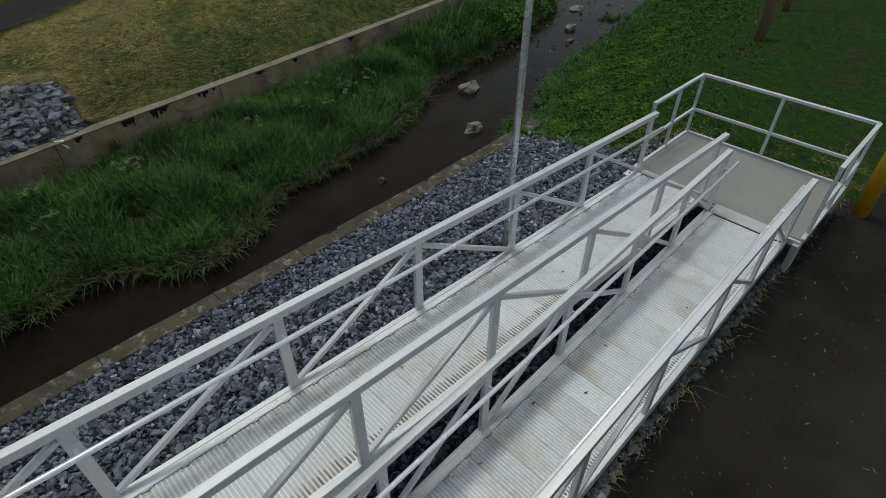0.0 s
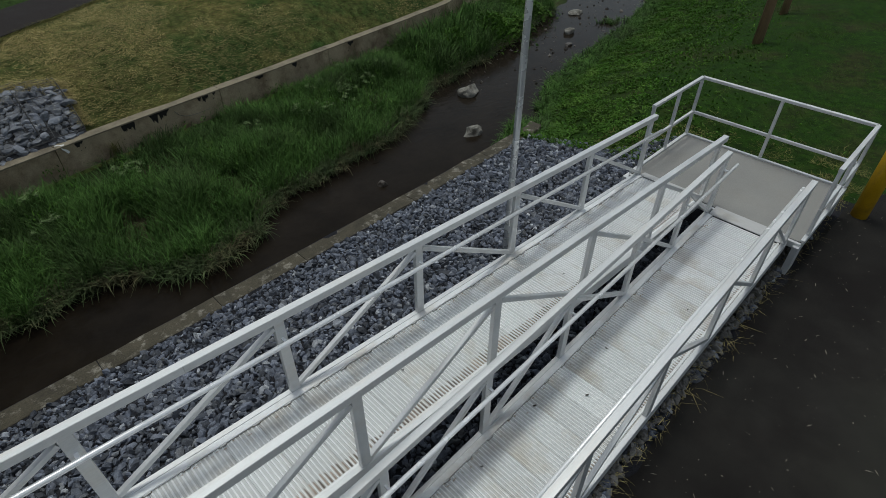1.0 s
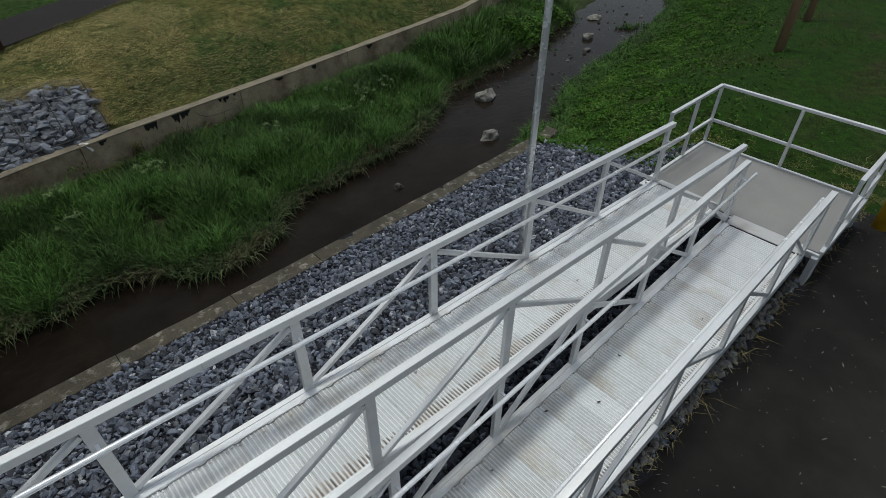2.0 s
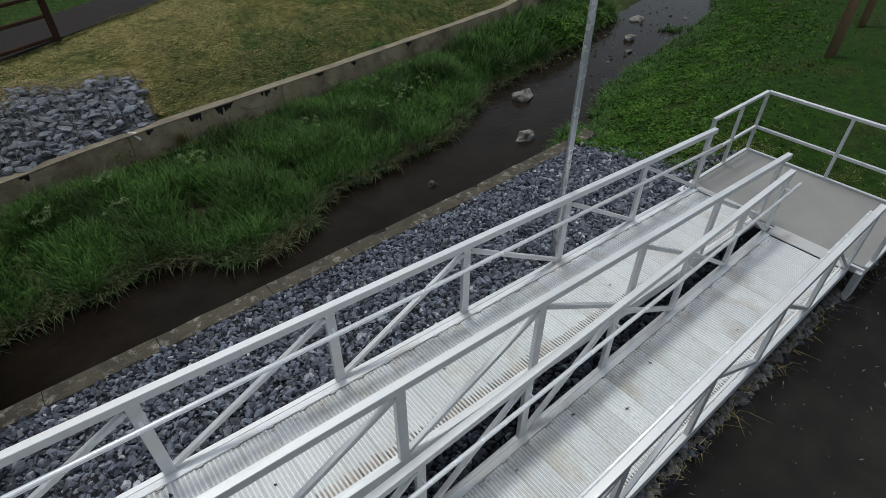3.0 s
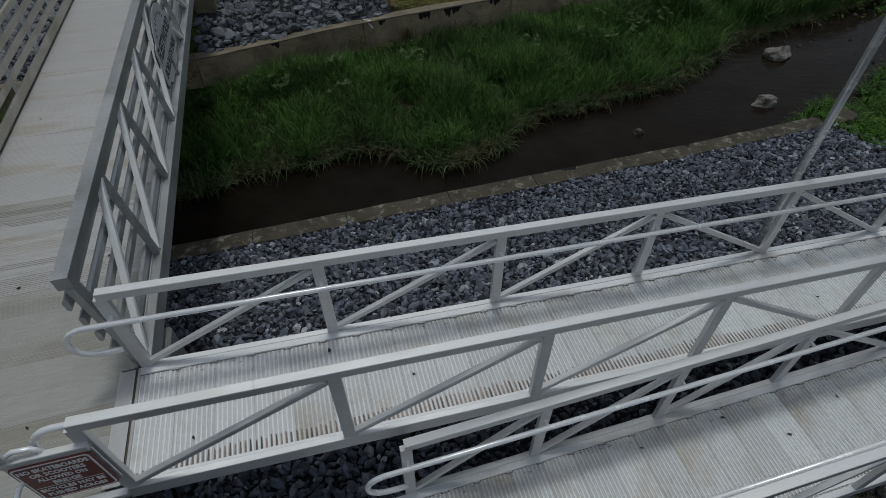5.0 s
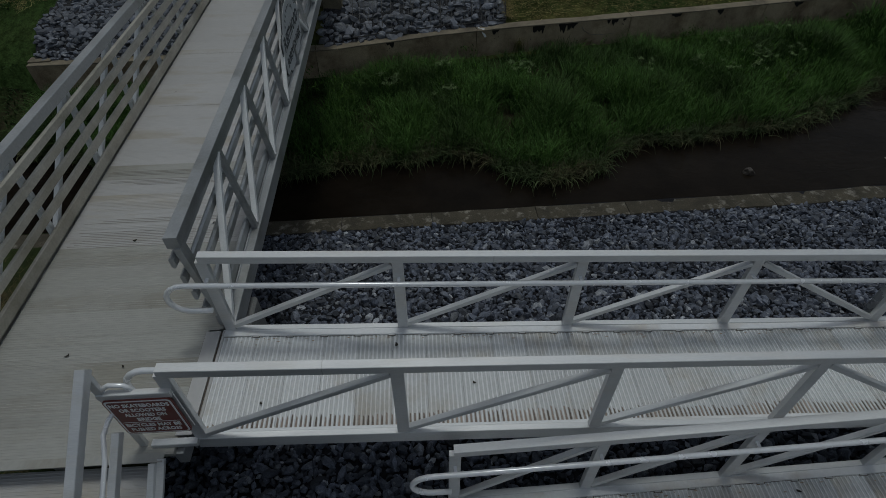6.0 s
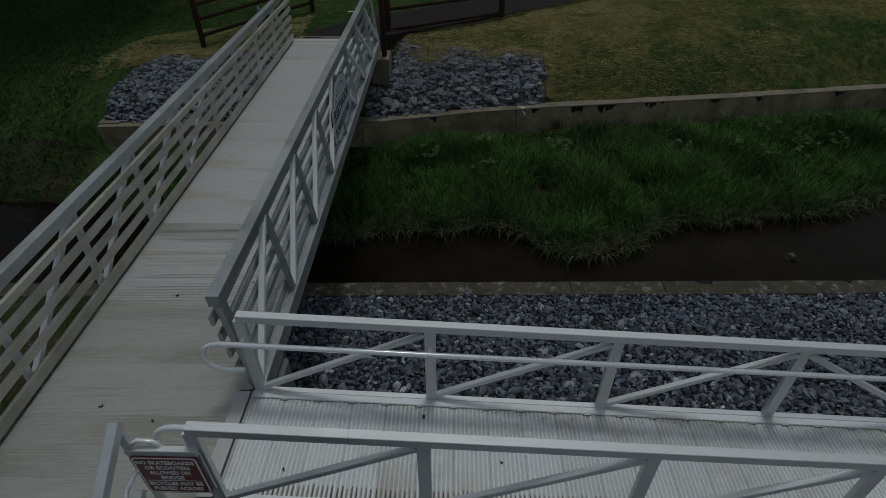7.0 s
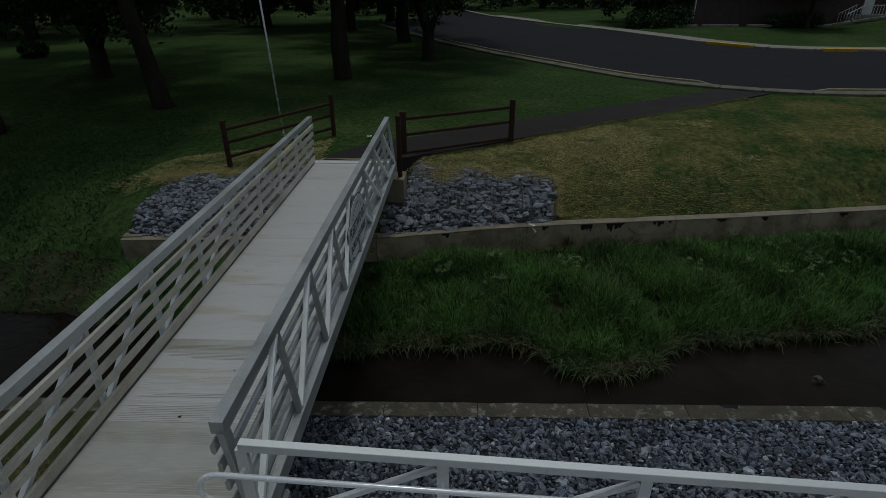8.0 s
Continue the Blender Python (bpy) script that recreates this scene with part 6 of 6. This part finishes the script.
# The last three are added, trunks hidden behind others, to shade the far lawn.
TREES = [(-18.2, 26.8, 0.40, 12, 7.5, 4.8, 0.3), (-11.1, 19.5, 0.36, 15, 7.2, 8.6, -1.6), (-5.0, 26.8, 0.42, 16, 8.5, 8.0, 0.0), (-10.4, 56.7, 0.5, 15, 10, 7.6, 0.2), (-0.9, 34.5, 0.38, 13, 6.5, 4.6, 0.5),
         (-3.8, 46, 0.55, 15, 8.5, 4.6, 0), (-33, 30, 0.5, 14, 6.5, 5.0, 0), (-20.8, 61, 0.6, 15, 9.5, 4.0, 0), (-38, 48, 0.5, 15, 6.5, 4.6, 0),
         (-15.6, 15.7, 0.36, 15, 5.5, 8.6, 0), (-8, 70, 0.5, 15, 9, 4.2, 0), (-48, 66, 0.5, 14, 10, 3.4, 0), (-30, 75, 0.5, 14, 10, 3.4, 0), (-12, 88, 0.5, 14, 10, 3.6, 0), (-52, 40, 0.5, 14, 9, 4, 0),
         (35.6, 57, 0.25, 9, 3.5, 4.2, 0), (14, 97, 0.5, 13, 9, 3.2, 0), (-2, 108, 0.5, 13, 9, 3.4, 0), (22, 66, 0.4, 10, 7, 3.0, 0), (60, 60, 0.4, 10, 7, 3, 0), (-44, 52, 0.5, 15, 9, 4.4, 0), (-21.4, 36.7, 0.36, 17, 9.5, 9.5, 0), (-33.2, 56.5, 0.4, 17, 10.5, 8.5, 0), (-13.7, 67.1, 0.5, 17, 10.5, 8.5, 0)]
for k, (x, y, r, high, cr, cz, lean) in enumerate(TREES):
    tree(x, y, FAR_Z - 0.02, r, high, cr, cz, lean, 40 + k, 30000 if k < 11 or k > 20 else 16000, {0: 1.5, 4: 1.7}.get(k, 0.0))
# far belt of trees, added to block the low sky and darken the lawn
for k in range(16):
    tree(-75 + 9.0 * k + 3 * math.sin(5 * k), 112 + 14 * math.sin(2.1 * k), FAR_Z, 0.5, 13, 9, 2.6, 0, 140 + k, 9000)


def bush(x, y, r, seed):
    g = np.random.default_rng(seed)
    n = 700
    q = g.normal(size=(n, 3))
    q /= np.linalg.norm(q, axis=1, keepdims=True)
    base = float(ground_z(x, y))
    q = np.array([x, y, base + r * 0.5]) + q * (r * g.uniform(0.5, 1.05, (n, 1))) * np.array([1, 1, 0.75])
    q[:, 2] = np.maximum(q[:, 2], base)
    a, b = g.normal(size=(n, 3)), g.normal(size=(n, 3))
    a /= np.linalg.norm(a, axis=1, keepdims=True)
    b /= np.linalg.norm(b, axis=1, keepdims=True)
    L = 0.16
    V = np.stack([q - a * L, q - b * L * 0.6, q + a * L, q + b * L * 0.6], 1).reshape(-1, 3)
    tagged(new("bush", arrays("bush", V, np.arange(n * 4).reshape(-1, 4), LEAF)), "dense dark green garden bush by the house", "bush", "garden bushes")


for k, (x, y, r) in enumerate(((21.5, 58.5, 1.5), (23.2, 58.6, 1.7), (19.6, 60, 1.4), (33.2, 58.3, 1.0), (35.2, 58.2, 1.3), (36.8, 58.4, 1.1), (-28.1, 35, 0.9))):
    bush(x, y, r, 90 + k)


# ---- house across the street ----
def house():
    x0, x1, y0, y1, z0, h = 25.2, 52, 60, 69, -0.12, 3.4
    ob = thing("house", (38, 64, z0), "low dark brick house behind shrubs across the street", "house")
    bm = bmesh.new()
    bmesh.ops.create_cube(bm, size=1, matrix=pose((x0 + x1) / 2, (y0 + y1) / 2, z0 + h / 2 - 0.3) @ Matrix.Diagonal((x1 - x0, y1 - y0, h + 0.6, 1)))
    part("wall", bm, BRICK, ob)
    bm = bmesh.new()
    a = [bm.verts.new(v) for v in ((x0 - 0.5, y0 - 0.5, z0 + h), (x1 + 0.5, y0 - 0.5, z0 + h), (x1 + 0.5, y1 + 0.5, z0 + h), (x0 - 0.5, y1 + 0.5, z0 + h), (x0 + 2.5, (y0 + y1) / 2, z0 + h + 2.6), (x1 - 2.5, (y0 + y1) / 2, z0 + h + 2.6))]
    for f in ((0, 1, 5, 4), (1, 2, 5), (2, 3, 4, 5), (3, 0, 4), (3, 2, 1, 0)):
        bm.faces.new([a[i] for i in f])
    part("roof", bm, ROOF, ob)
    part("downpipe", bar((x0 + 0.15, y0 - 0.06, z0 + 0.7), (x0 + 0.15, y0 - 0.06, z0 + h), 0.12, 0.1, (1, 0, 0)), WHITE, ob)
    for x in (48.5,):
        w = part("window", bar((x - 0.8, y0 - 0.03, z0 + 2.0), (x + 0.8, y0 - 0.03, z0 + 2.0), 0.1, 1.3), WHITE, ob)
        part("pane", bar((x - 0.7, y0 - 0.07, z0 + 2.0), (x + 0.7, y0 - 0.07, z0 + 2.0), 0.04, 1.1), GLASS, w)
    part("door", bar((42.4, y0 - 0.04, z0 + 2.1), (43.4, y0 - 0.04, z0 + 2.1), 0.1, 2.05), WHITE, ob)
    # porch with a flight of steps and white railings
    porch = part("porch", bar((41.7, y0 - 0.8, z0 + 0.45), (45.3, y0 - 0.8, z0 + 0.45), 1.6, 1.3), KERB, ob)
    part("railing", bar((41.7, y0 - 1.5, z0 + 2.0), (45.3, y0 - 1.5, z0 + 2.0), 0.07, 0.07), WHITE, porch)
    for x in np.arange(41.75, 45.3, 0.3):
        part("baluster", bar((x, y0 - 1.5, z0 + 1.1), (x, y0 - 1.5, z0 + 1.98), 0.04, 0.04, (1, 0, 0)), WHITE, porch)
    for k in range(5):
        part("step", bar((41.7 - 0.3 * k, y0 - 0.8, z0 + 0.85 - 0.18 * k), (41.4 - 0.3 * k, y0 - 0.8, z0 + 0.85 - 0.18 * k), 1.4, 0.5), KERB, porch)
    for y in (y0 - 1.5, y0 - 0.15):
        part("railing", bar((40.1, y, z0 + 1.15), (41.7, y, z0 + 2.0), 0.07, 0.07), WHITE, porch)
        for k in range(6):
            x = 40.15 + 0.3 * k
            part("baluster", bar((x, y, z0 + 0.3 + 0.16 * k), (x, y, z0 + 1.15 + 0.16 * k), 0.04, 0.04, (1, 0, 0)), WHITE, porch)
    return ob


house()


def garden_edging():
    """Short lengths of pale edging stone along the beds before the house."""
    for a, b in (((22.9, 58), (25.2, 57.9)), ((25.6, 58), (29.4, 58.2)), ((30.4, 58.6), (32.8, 58.0)), ((36.8, 58), (44.0, 58))):
        n = 8 if b[0] - a[0] > 5 else 3
        ob = thing("garden_edging", (*a, float(ground_z(*a))), "pale stone edging along the garden bed", "edging", "garden edging")
        for k in range(n):
            p, q = (Vector((a[0] + (b[0] - a[0]) * f, a[1] + (b[1] - a[1]) * f, 0)) for f in (k / n + 0.004, (k + 1) / n - 0.004))
            p.z, q.z = float(ground_z(p.x, p.y)) + 0.06, float(ground_z(q.x, q.y)) + 0.06
            part("edging_stone", bar(p, q, 0.2, 0.22, c=0.02), KERB, ob)


garden_edging()
